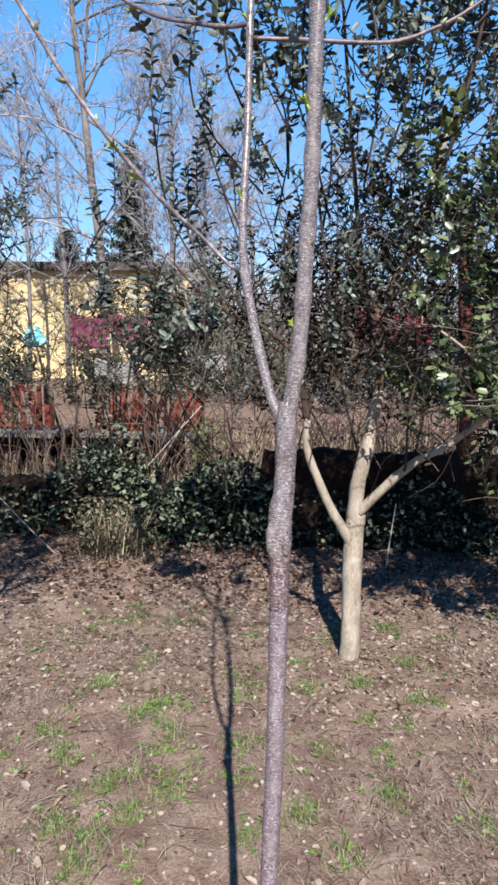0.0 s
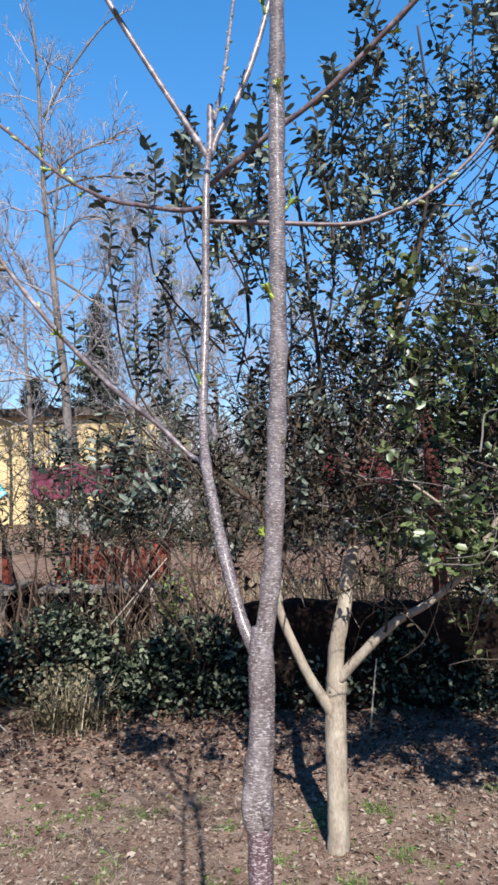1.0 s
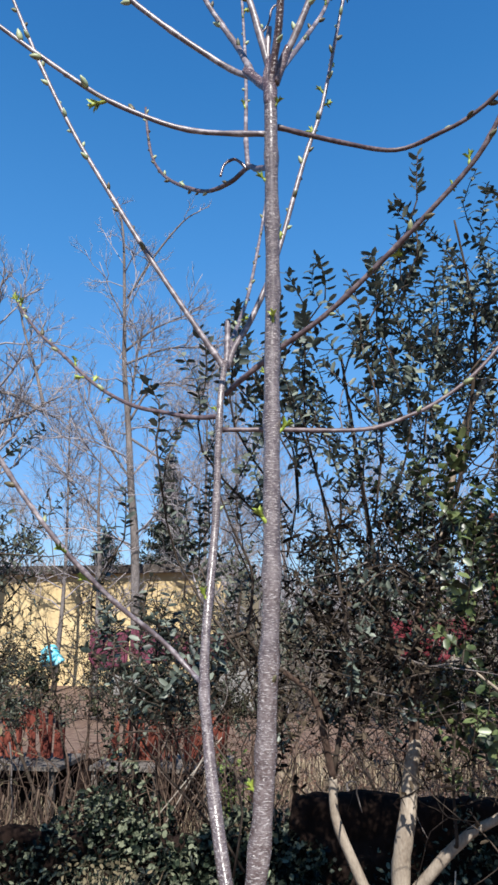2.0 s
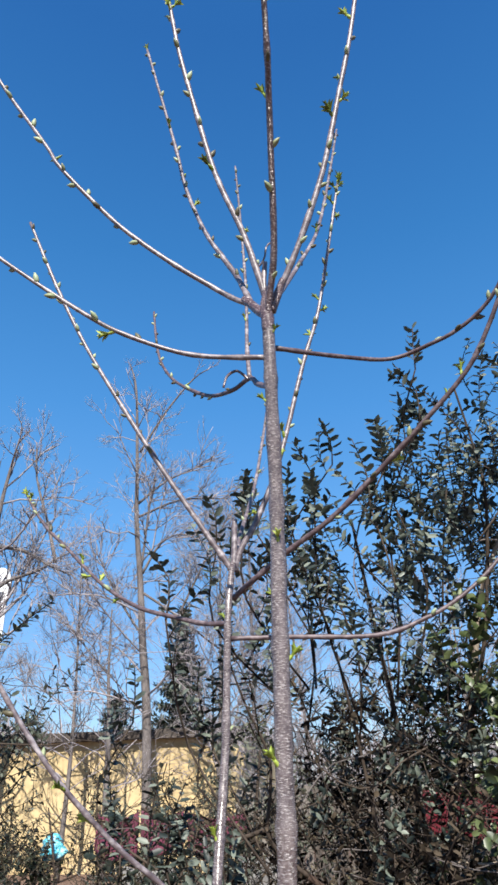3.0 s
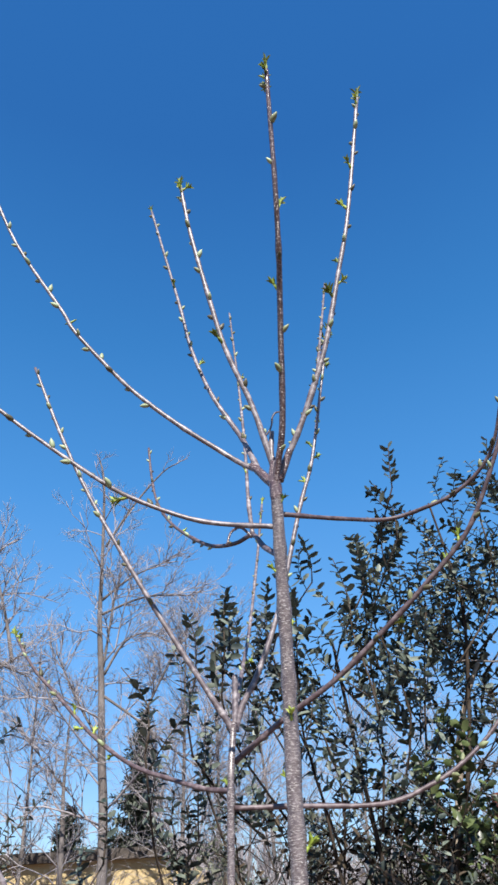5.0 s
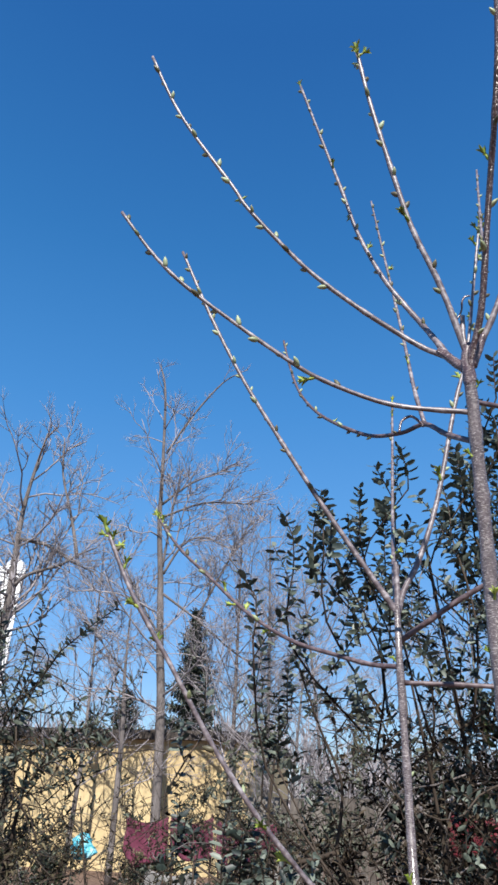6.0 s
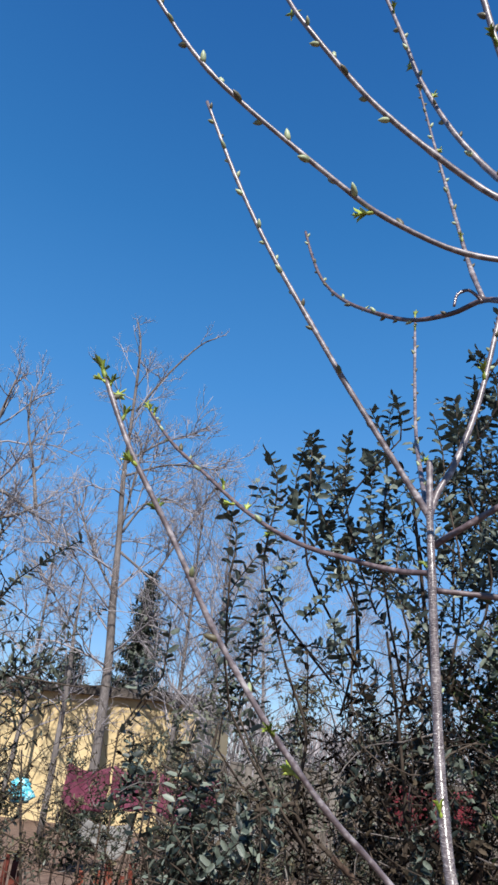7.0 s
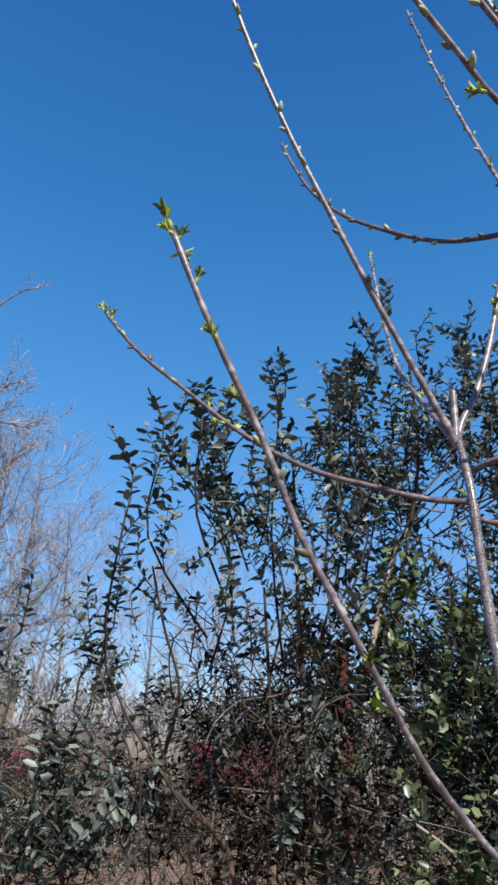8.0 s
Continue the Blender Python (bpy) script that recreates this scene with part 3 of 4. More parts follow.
def evergreen(name, x, y, label, limbs, clouds, tops, mat=LEAF, bark=PALE_BARK, leaf_len=0.043, up=0.75, gap=0.018, brown=0.0, below=0.0, tangle=0, singles=0, fresh=0.0, slim=1.0, dry=None, lean=0.0):
    tree = thing(name, x, y, 0, label, "tree" if name.endswith("tree") else "bush")
    for i, (nm, pts, r0, r1, *own) in enumerate(limbs):
        Geo().tube(pts, [r0, r1], 12, 5, 0.15).part(nm, own[0] if own else bark, tree)
    leaves, wood, dead, dark_tangle, green, grey = Geo(), Geo(), Geo(), Geo(), Geo(), Geo()
    for centre, radii, n, length in clouds:
        for p, v in ellipsoid_points(n, centre, radii):
            d = Vector((v.x * 0.5 + lean, v.y * 0.5, up)) + Vector(rng.normal(size=3)) * (0.42 if up > 0.5 else 0.55)
            right = fresh and p.x > x + 0.02 + 0.28 * rng.random() and p.z < 2.3
            # low shoots turn withered and dark, which also paints the lower crown's shade
            withered = p.z < below and rng.random() < (0.2 if right else 0.12 if p.x < x - 0.62 else brown)
            bright = not withered and right and rng.random() < fresh
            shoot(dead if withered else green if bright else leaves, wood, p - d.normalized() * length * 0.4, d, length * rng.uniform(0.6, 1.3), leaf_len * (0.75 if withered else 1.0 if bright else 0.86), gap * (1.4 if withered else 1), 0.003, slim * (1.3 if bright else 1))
        for p, v in ellipsoid_points(int(tangle * n), centre, radii, 0.2):
            # about one twig in eight is paler: sunlight put into its colour
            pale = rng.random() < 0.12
            crooked(grey if pale else dark_tangle, p, Vector((rng.normal(), rng.normal() * 0.6, rng.normal() * 0.7)), rng.uniform(0.2, 0.45), rng.uniform(0.0015, 0.0038) * (1.3 if pale else 1))
    own = LeafParts(tree)
    for p, d, length in tops:
        p = Vector(p)
        shoot(own if own.count < singles else leaves, wood, p, Vector(d), length, leaf_len * 1.05, 0.0165, 0.004)
        # the stem below the leading shoot bows in towards the trunk and carries side shoots
        foot = Vector((p.x + (x - p.x) * 0.35, p.y + (y - p.y) * 0.35, p.z - rng.uniform(0.45, 0.75)))
        stem = [foot, foot.lerp(p, 0.5) + Vector((rng.normal() * 0.12 + (p.x - x) * 0.1, rng.normal() * 0.12, 0)), p]
        wood.tube(stem, [0.0046, 0.0032], 5, 3)
        run, _ = smooth_line(stem, [1, 1], 5)
        s = rng.uniform(0.3, 0.5) if p.x > x - 0.72 else rng.uniform(0.7, 0.85)
        while s < 0.98:
            q, e, _ = along_line(run, s)
            a = rng.uniform(0, 6.28)
            shoot(leaves, wood, q, Vector((math.cos(a) * 0.65, math.sin(a) * 0.65, rng.uniform(0.5, 1.2))), rng.uniform(0.12, 0.24), leaf_len * 1.05, 0.0165, 0.0025)
            s += rng.uniform(0.09, 0.19)
    leaves.part("foliage", mat, tree, "dark glossy oval leaves in pairs", kind="stuff")
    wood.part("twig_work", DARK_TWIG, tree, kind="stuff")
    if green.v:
        green.part("fresh_foliage", FRESH_LEAF, tree, "brighter green leaves low on the right side", kind="stuff")
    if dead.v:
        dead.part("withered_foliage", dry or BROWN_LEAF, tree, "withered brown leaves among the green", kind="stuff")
    if dark_tangle.v:
        dark_tangle.part("bare_twig_work", DARK_TWIG, tree, "tangle of bare brown twigs", kind="stuff")
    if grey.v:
        grey.part("pale_twig_work", BARE_TRUNK, tree, "pale bare twigs with sunlight put into their colour", kind="stuff")
    return tree


TOPS = []
for x, y, z in ((-0.25, 2.8, 2.97), (0.18, 2.8, 3.14), (0.51, 2.8, 3.27), (0.64, 2.65, 3.48), (0.98, 2.8, 3.56), (-0.29, 2.6, 2.82), (-0.13, 2.6, 2.87), (0.01, 2.6, 2.94),
                (0.32, 2.6, 3.05), (0.47, 2.6, 3.04), (0.89, 2.6, 3.39), (-0.29, 2.25, 2.5), (-0.2, 2.5, 2.83), (1.2, 2.9, 3.6), (1.5, 3.0, 3.5), (-0.5, 2.6, 1.85), (-0.62, 2.6, 1.72), (-0.35, 2.6, 1.8), (0.05, 2.7, 2.8), (0.75, 2.8, 3.2), (-0.57, 2.73, 2.2), (-0.40, 3.0, 2.38), (-0.36, 2.95, 2.2)):
    for k in range(2 if x > 0.1 else 1):
        dx, dy = rng.normal() * 0.05, rng.normal() * 0.06
        L = 0.27 * rng.uniform(0.7, 1.25)
        TOPS.append(((x + dx * (1 + k), y + dy, z - L - 0.12 * k), (-dx * 0.5, -dy * 0.5, 1), L))

evergreen("evergreen_tree", 0.36, 3.03, "evergreen fruit tree with pale trunk and dark oval leaves", [
    ("trunk", [(0.34, 3.046, -0.05), (0.352, 3.046, 0.03), (0.352, 3.046, 0.32), (0.352, 3.046, 0.564), (0.360, 3.046, 0.71)], 0.046, 0.044),
    ("limb", [(0.345, 3.04, 0.55), (0.304, 3.02, 0.63), (0.25, 2.98, 0.724), (0.184, 2.952, 0.869), (0.132, 2.925, 1.01), (0.129, 2.9, 1.148)], 0.024, 0.015),
    # limbs turn from pale to dark bark: foliage shade put into their colour
    ("limb", [(0.129, 2.9, 1.14), (0.1, 2.87, 1.3), (0.067, 2.85, 1.42), (-0.035, 2.81, 1.51)], 0.0148, 0.009, BRAMBLE),
    ("limb", [(-0.030, 2.812, 1.506), (-0.133, 2.78, 1.59), (-0.159, 2.76, 1.65), (-0.14, 2.73, 1.76), (-0.138, 2.70, 1.875), (-0.204, 2.65, 2.03), (-0.265, 2.6, 2.21)], 0.0080, 0.0032, DARK_TWIG),
    ("limb", [(-0.155, 2.76, 1.65), (-0.297, 2.68, 1.62), (-0.45, 2.72, 1.66), (-0.62, 2.82, 1.72)], 0.008, 0.004, DARK_TWIG),
    ("twig", [(-0.297, 2.68, 1.62), (-0.36, 2.63, 1.54), (-0.40, 2.6, 1.40)], 0.005, 0.003, DARK_TWIG),
    ("limb", [(0.352, 3.04, 0.66), (0.359, 3.02, 0.838), (0.39, 3.0, 0.991), (0.409, 3.0, 1.141), (0.43, 3.0, 1.225), (0.437, 3.0, 1.262)], 0.037, 0.021),
    ("limb", [(0.405, 3.0, 1.12), (0.426, 3.0, 1.22), (0.445, 3.0, 1.45), (0.461, 3.0, 1.647), (0.491, 3.0, 1.763)], 0.0205, 0.014, BRAMBLE),
    ("limb", [(0.488, 3.0, 1.75), (0.53, 3.0, 1.83), (0.62, 2.96, 2.16), (0.67, 2.94, 2.37), (0.72, 2.92, 2.5), (0.79, 2.9, 2.63)], 0.016, 0.008),
    ("limb", [(0.36, 3.03, 0.70), (0.489, 2.957, 0.865), (0.597, 2.908, 0.977), (0.702, 2.865, 1.047), (0.837, 2.8, 1.176)], 0.023, 0.012),
    ("twig", [(0.543, 2.93, 0.93), (0.544, 2.87, 0.96), (0.545, 2.87, 1.12), (0.56, 2.87, 1.27), (0.60, 2.86, 1.45)], 0.007, 0.003, DARK_TWIG),
    ("twig", [(0.435, 2.98, 1.53), (0.48, 2.9, 1.534), (0.576, 2.9, 1.534), (0.585, 2.9, 1.577)], 0.005, 0.003),
    ("twig", [(0.60, 2.75, 1.54), (0.675, 2.6, 1.472), (0.745, 2.6, 1.41), (0.824, 2.6, 1.346)], 0.005, 0.004),
    ("limb", [(0.82, 2.805, 1.16), (1.0, 2.75, 1.5), (1.1, 2.75, 2.0)], 0.0125, 0.006),
    ("limb", [(0.52, 2.98, 1.82), (0.61, 2.9, 2.08), (0.68, 2.86, 2.32), (0.75, 2.81, 2.75), (0.74, 2.78, 2.98), (0.70, 2.75, 3.27)], 0.010, 0.004, DARK_TWIG),
    ("limb", [(0.44, 3.0, 1.3), (0.35, 2.95, 1.7), (0.28, 2.85, 2.2), (0.22, 2.75, 2.7)], 0.014, 0.005, DARK_TWIG),
    ("limb", [(0.13, 2.9, 1.15), (0.2, 2.85, 1.6), (0.12, 2.7, 2.2)], 0.010, 0.004, DARK_TWIG),
], [
    ((0.75, 3.05, 1.62), (0.8, 0.6, 0.5), 400, 0.25),
    # low foliage added mostly out of view, to shade the soil behind it
    ((1.2, 2.9, 1.15), (0.42, 0.36, 0.25), 100, 0.26),
    ((0.85, 3.0, 2.35), (0.75, 0.55, 0.6), 165, 0.25),
    ((0.1, 2.8, 2.15), (0.45, 0.45, 0.5), 36, 0.26),
    ((0.05, 2.9, 1.5), (0.45, 0.4, 0.32), 55, 0.28),
    ((-0.36, 2.6, 1.44), (0.14, 0.13, 0.17), 28, 0.22),
    ((-0.58, 2.85, 1.72), (0.24, 0.16, 0.10), 6, 0.2),
    ((-0.55, 2.8, 1.58), (0.12, 0.12, 0.10), 6, 0.22),
    ((0.72, 2.6, 1.28), (0.18, 0.12, 0.10), 16, 0.2),
    ((1.6, 3.1, 2.2), (0.6, 0.6, 1.0), 190, 0.28),
    ((0.95, 2.9, 2.85), (0.5, 0.4, 0.35), 70, 0.25),
    ((1.55, 3.35, 1.3), (0.6, 0.45, 0.45), 110, 0.3),
    ((0.7, 3.5, 1.75), (1.1, 0.3, 0.45), 190, 0.3),
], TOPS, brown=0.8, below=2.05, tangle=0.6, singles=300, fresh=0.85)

evergreen("evergreen_shrub", -1.6, 2.75, "evergreen shrub with slender grey-green leaves", [
    ("stem", [(-1.6 + a, 2.75 + b, -0.03), (-1.6 + a * 1.8, 2.75 + b, 0.9), (-1.6 + a * 2.4, 2.75 + b * 2, 1.7 + c)], 0.018, 0.006) for a, b, c in ((-0.15, 0.1, 0.3), (0.04, -0.1, 0.3), (0.08, 0.1, 0.2), (-0.3, 0, 0.1))
# the last two clouds, mostly out of view, are added to shade the hedge
], [((-1.55, 2.75, 1.85), (0.42, 0.4, 0.5), 80, 0.33), ((-1.6, 2.6, 1.2), (0.5, 0.45, 0.5), 120, 0.28), ((-2.1, 2.9, 1.5), (0.4, 0.4, 0.6), 60, 0.33), ((-1.75, 2.3, 1.85), (0.42, 0.4, 0.4), 42, 0.33), ((-2.6, 2.5, 1.8), (0.6, 0.5, 0.6), 70, 0.33)],
    [((-1.45, 2.85, 2.05), (0.35, 0.1, 0.75), 0.62), ((-1.5, 2.8, 1.95), (0.3, 0, 0.8), 0.6), ((-1.4, 2.85, 1.75), (0.4, 0, 0.6), 0.45)], mat=SILVER_LEAF, bark=DARK_TWIG, brown=0.85, below=1.72, tangle=0.6, gap=0.02, leaf_len=0.044, slim=0.7, dry=OLIVE_DRY, lean=0.55)

for cx, cy, clouds, lab in (
        (-1.6, 5.5, [((-1.6, 5.5, 1.35), (1.2, 0.4, 0.4), 62, 0.28), ((-2.8, 5.6, 1.3), (0.8, 0.4, 0.5), 60, 0.28), ((-0.95, 5.2, 1.2), (0.24, 0.15, 0.28), 95, 0.2), ((-1.7, 5.4, 1.15), (1.4, 0.3, 0.18), 60, 0.25), ((-0.25, 5.3, 1.3), (0.65, 0.3, 0.4), 130, 0.22), ((-1.5, 5.2, 1.45), (1.0, 0.3, 0.42), 190, 0.22)], "thin half-withered evergreen shrub behind the fence"),
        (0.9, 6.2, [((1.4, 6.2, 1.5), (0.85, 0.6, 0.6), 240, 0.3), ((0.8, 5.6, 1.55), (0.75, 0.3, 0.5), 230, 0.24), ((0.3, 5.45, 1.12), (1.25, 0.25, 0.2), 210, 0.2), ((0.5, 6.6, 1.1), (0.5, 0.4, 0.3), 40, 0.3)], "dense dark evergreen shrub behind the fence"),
        (3.0, 6.0, [((3.0, 6.0, 1.4), (1.3, 0.8, 1.3), 240, 0.34)], "broad dark evergreen shrub behind the fence")):
    evergreen("evergreen_shrub", cx, cy, lab, [
        ("stem", [(cx + a, cy + b, -0.03), (cx + a * 2.2, cy + b, 0.8), (cx + a * 3.5, cy + b * 2, 1.4 + c)], 0.016, 0.006) for a, b, c in ((-0.2, 0.1, 0.3), (0.1, -0.1, 0.1), (0.3, 0.1, 0.0), (-0.35, 0, 0.1))
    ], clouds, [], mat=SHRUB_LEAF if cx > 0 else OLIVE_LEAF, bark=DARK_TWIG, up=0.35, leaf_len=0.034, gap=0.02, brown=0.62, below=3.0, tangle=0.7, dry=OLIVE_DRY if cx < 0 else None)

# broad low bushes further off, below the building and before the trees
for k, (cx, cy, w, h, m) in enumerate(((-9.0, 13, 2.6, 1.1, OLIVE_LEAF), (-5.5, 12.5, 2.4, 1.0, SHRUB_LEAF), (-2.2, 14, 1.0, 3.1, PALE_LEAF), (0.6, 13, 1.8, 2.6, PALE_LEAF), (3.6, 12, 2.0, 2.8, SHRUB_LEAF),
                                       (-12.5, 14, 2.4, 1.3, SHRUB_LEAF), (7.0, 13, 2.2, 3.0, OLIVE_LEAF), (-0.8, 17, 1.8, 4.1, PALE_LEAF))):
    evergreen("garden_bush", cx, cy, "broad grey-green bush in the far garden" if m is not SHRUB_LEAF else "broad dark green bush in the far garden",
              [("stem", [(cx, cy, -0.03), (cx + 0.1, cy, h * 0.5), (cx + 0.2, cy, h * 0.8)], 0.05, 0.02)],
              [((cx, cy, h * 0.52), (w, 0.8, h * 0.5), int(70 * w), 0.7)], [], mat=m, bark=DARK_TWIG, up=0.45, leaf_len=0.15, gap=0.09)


# ---- low wall, ivy, fence ----
# left of x = -0.22 a lower added stretch, dark for the hedge's shade
low_wall = Geo()
nx, nz = 190, 14
for side, yy in ((-1, 4.72), (1, 4.9)):
    for a in range(nx + 1):
        for b in range(nz + 1):
            x = -3.6 + 8.1 * a / nx
            z = -0.05 + ((0.72 if x > -0.22 else 0.46) + 0.05 * noise.noise(Vector((x * 2.2, 0, 3))) + 0.035 * noise.noise(Vector((x * 11, 0, 8)))) * b / nz
            low_wall.v.append(Vector((x, yy + side * 0.05 * noise.noise(Vector((x * 4, z * 5, side))) - side * 0.03 * (b == nz), z)))
m = (nx + 1) * (nz + 1)
for a in range(nx):
    for b in range(nz):
        k = a * (nz + 1) + b
        low_wall.f.append((k, k + nz + 1, k + nz + 2, k + 1))
        low_wall.f.append((m + k, m + k + 1, m + k + nz + 2, m + k + nz + 1))
    k = a * (nz + 1) + nz
    low_wall.f.append((k, k + nz + 1, m + k + nz + 1, m + k))
for a in (0, nx * (nz + 1)):
    for b in range(nz):
        low_wall.f.append((a + b, a + b + 1, m + a + b + 1, m + a + b))
low_wall = low_wall.part("wall_low", DARK_WALL, None, "low garden wall with shade put into its near-black colour", True, "structure")
low_wall["category"] = "wall"


def ivy(name, label, boxes, mat, size):
    g = Geo()
    for (x0, x1), (y0, y1), top, n in boxes:
        for _ in range(n):
            x, y = rng.uniform(x0, x1), rng.uniform(y0, y1)
            h = top * (0.75 + 0.5 * noise.noise(Vector((x * 1.6, y, 2))))
            z = h * rng.random() ** 0.7
            lean = (z / max(h, 0.05)) * 0.2
            d = Vector((rng.normal() * 0.7, -0.7 + rng.normal() * 0.4, rng.normal() * 0.6))
            g.leaf(Vector((x, y + lean, max(0.01, z))), d, Vector((0, -0.5, 0.8)) + Vector(rng.normal(size=3)) * 0.75, size * rng.uniform(0.4, 1.4), size * rng.uniform(0.35, 0.9))
    ob = g.part(name, mat, None, label, kind="stuff")
    ob["category"] = "hedge"
    return ob


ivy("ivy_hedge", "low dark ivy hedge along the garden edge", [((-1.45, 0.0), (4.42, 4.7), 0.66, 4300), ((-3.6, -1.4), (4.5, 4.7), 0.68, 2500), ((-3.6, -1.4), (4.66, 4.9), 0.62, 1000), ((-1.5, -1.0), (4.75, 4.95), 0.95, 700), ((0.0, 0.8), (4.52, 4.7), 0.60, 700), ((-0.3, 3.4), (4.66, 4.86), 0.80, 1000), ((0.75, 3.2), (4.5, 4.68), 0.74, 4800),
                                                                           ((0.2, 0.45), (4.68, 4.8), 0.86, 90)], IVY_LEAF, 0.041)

fence = thing("wire_fence", 0, 5.1, 0, "sagging rusty chain-link garden fence", "fence")
wires = Geo()
for k in np.arange(-0.5, 5.5, 0.1):
    for s in (1, -1):
        a = Vector((k, 5.1, 0.1))
        b = Vector((k + s * 0.95, 5.1 + 0.006 * s, 1.05))
        wires.tube([a, b], [0.0028, 0.0028], 3, 1)
wires.part("mesh", WIRE, fence, kind="stuff")
for x in (2.3, 4.4):
    Geo().tube([(x, 5.1, -0.05), (x, 5.1, 0.6), (x + 0.01, 5.1, 1.15)], [0.02, 0.02, 0.02], 8, 2).part("post", RUST, fence)
post = Geo().tube([(1.26, 5.02, -0.05), (1.235, 5.0, 0.85), (1.20, 5.0, 1.6), (1.17, 5.0, 2.0), (1.16, 5.0, 2.4)], [0.055, 0.048], 14, 4, 0.06).part("steel_post", RUST, None, "tall rust-red steel post beside the fence")
post["category"] = "post"


# ---- things beyond the fence ----
def cloth(name, label, x0, x1, y, z0, z1, mat, seed, category="cloth"):
    """A limp sheet with folds, hung over a cord."""
    g = Geo()
    nx, nz = 40, 12
    for side in (0, 1):
        for j in range(nz + 1):
            for i in range(nx + 1):
                u, w = i / nx, j / nz
                x = x0 + (x1 - x0) * u
                sag = 0.05 * math.sin(math.pi * u)
                ragged = 0.13 * (noise.noise(Vector((x * 5, seed, 0))))
                z = z1 - sag - (z1 - z0 + ragged) * w
                f = 0.05 * noise.noise(Vector((x * 6, w * 1.5, seed))) * (0.3 + w) + 0.012 * math.sin(x * 40 + seed)
                g.v.append(Vector((x, y + f + side * 0.008, z)))
    w = nx + 1
    m = (nz + 1) * w
    for j in range(nz):
        for i in range(nx):
            a = j * w + i
            g.f.append((a, a + w, a + w + 1, a + 1))
            g.f.append((m + a, m + a + 1, m + a + w + 1, m + a + w))
    for i in range(nx):
        g.f.append((i, i + 1, m + i + 1, m + i))
        a = nz * w + i
        g.f.append((a, m + a, m + a + 1, a + 1))
    ob = g.part(name, mat, None, label)
    ob["category"] = category
    return ob


for lab, x0, x1, y, z0, z1, m, seed in (("faded magenta cloth hung over a stick in the bushes", -2.03, -1.68, 6.0, 1.38, 1.65, MAGENTA, 1.0),
                                        ("small magenta cloth hung over a stick in the bushes", -1.66, -1.32, 6.02, 1.42, 1.66, MAGENTA, 2.3),
                                        ("ragged magenta cloth hung aslant in the bushes", -1.29, -0.82, 6.0, 1.40, 1.64, MAGENTA, 3.1),
                                        ("pale ragged sheet hung low between the bushes", -2.2, -1.72, 7.2, 0.98, 1.2, PALE_SHEET, 5.2),
                                        # added sheet, a stand-in for pale ground and haze beyond the bushes
                                        ("small pale sheet standing in for a pale patch beyond the bushes", -1.15, -0.78, 7.2, 0.9, 1.28, PALE_SHEET, 6.4),
                                        ("bright red cloth hung on stakes behind the bushes", 0.6, 1.45, 8.0, 1.37, 1.76, RED, 4.0)):
    sheet = cloth("hanging_cloth", lab, x0, x1, y, z0, z1, m, seed)
    for x in (x0 + 0.02, x1 - 0.02):
        Geo().tube([(x, y + 0.06, -0.05), (x, y + 0.05, z1 * 0.5), (x, y + 0.03, z1 + 0.02)], [0.012, 0.009], 6, 2).part("stake", BRAMBLE, sheet)
    Geo().tube([(x0, y + 0.02, z1 - 0.005), ((x0 + x1) / 2, y + 0.02, z1 - 0.055), (x1, y + 0.02, z1 - 0.005)], [0.007, 0.007], 6, 4).part("rail", BRAMBLE, sheet)
bag = Geo()
bag.tube([(-2.32, 5.9, 1.34), (-2.32, 5.9, 1.38), (-2.32, 5.9, 1.44), (-2.32, 5.9, 1.52)], [0.045, 0.09, 0.08, 0.025], 18, 5, 0.8)
bag = bag.part("plastic_bag", BLUE, None, "crumpled turquoise plastic bag caught on a branch")
bag["category"] = "bag"

# bench is added: its hollow stands for the dark gap below the boards
bench = thing("hollow_bench", -1.9, 6.45, 0, "low grey bench added to hold a dark hollow", "bench")
Geo().box((-3.1, 6.12, 0.49), (-2.28, 6.75, 0.525)).part("bench_top", GREY_PLANK, bench, smooth=False)
Geo().box((-2.02, 6.12, 0.505), (-0.88, 6.75, 0.54)).part("bench_top", GREY_PLANK, bench, smooth=False)
# near-black panel: shade under the bench top is put into its colour
Geo().box((-3.1, 6.7, -0.02), (-0.88, 6.74, 0.488)).part("shade_panel", DARK_WALL, bench, smooth=False)
for x in (-3.05, -2.36, -1.98, -1.45, -0.93):
    Geo().box((x - 0.025, 6.16, -0.02), (x + 0.025, 6.21, 0.488)).part("leg", GREY_PLANK, bench, smooth=False)
boards = thing("board_stack", -2.0, 6.4, 0.53, "short rust-red boards leaning on a bench", "boards")
for x0, n, lean in ((-2.95, 17, 10), (-1.93, 17, -1), (-1.27, 10, -8)):
    for i in range(n):
        h = rng.uniform(0.24, 0.46)
        w = rng.uniform(0.012, 0.026)
        g = Geo().box((-w, -0.009, 0), (w, 0.009, h))
        ob = g.part("board", TERRACOTTA, boards, smooth=False)
        ob.matrix_basis = pose(x0 + i * 0.036 + rng.uniform(-0.012, 0.012), 6.4 + rng.uniform(-0.06, 0.06), 0.546, -8, -lean * 1.5 + rng.normal() * 9, rng.normal() * 12)
sprout = Geo()
for _ in range(160):
    q = Vector((-0.74, 5.6, 0.45)) + Vector((rng.normal() * 0.07, rng.normal() * 0.06, rng.uniform(-0.1, 0.32)))
    sprout.leaf(q, rand_dir(0.5), UP + rand_dir() * 0.5, rng.uniform(0.03, 0.05), rng.uniform(0.02, 0.03))
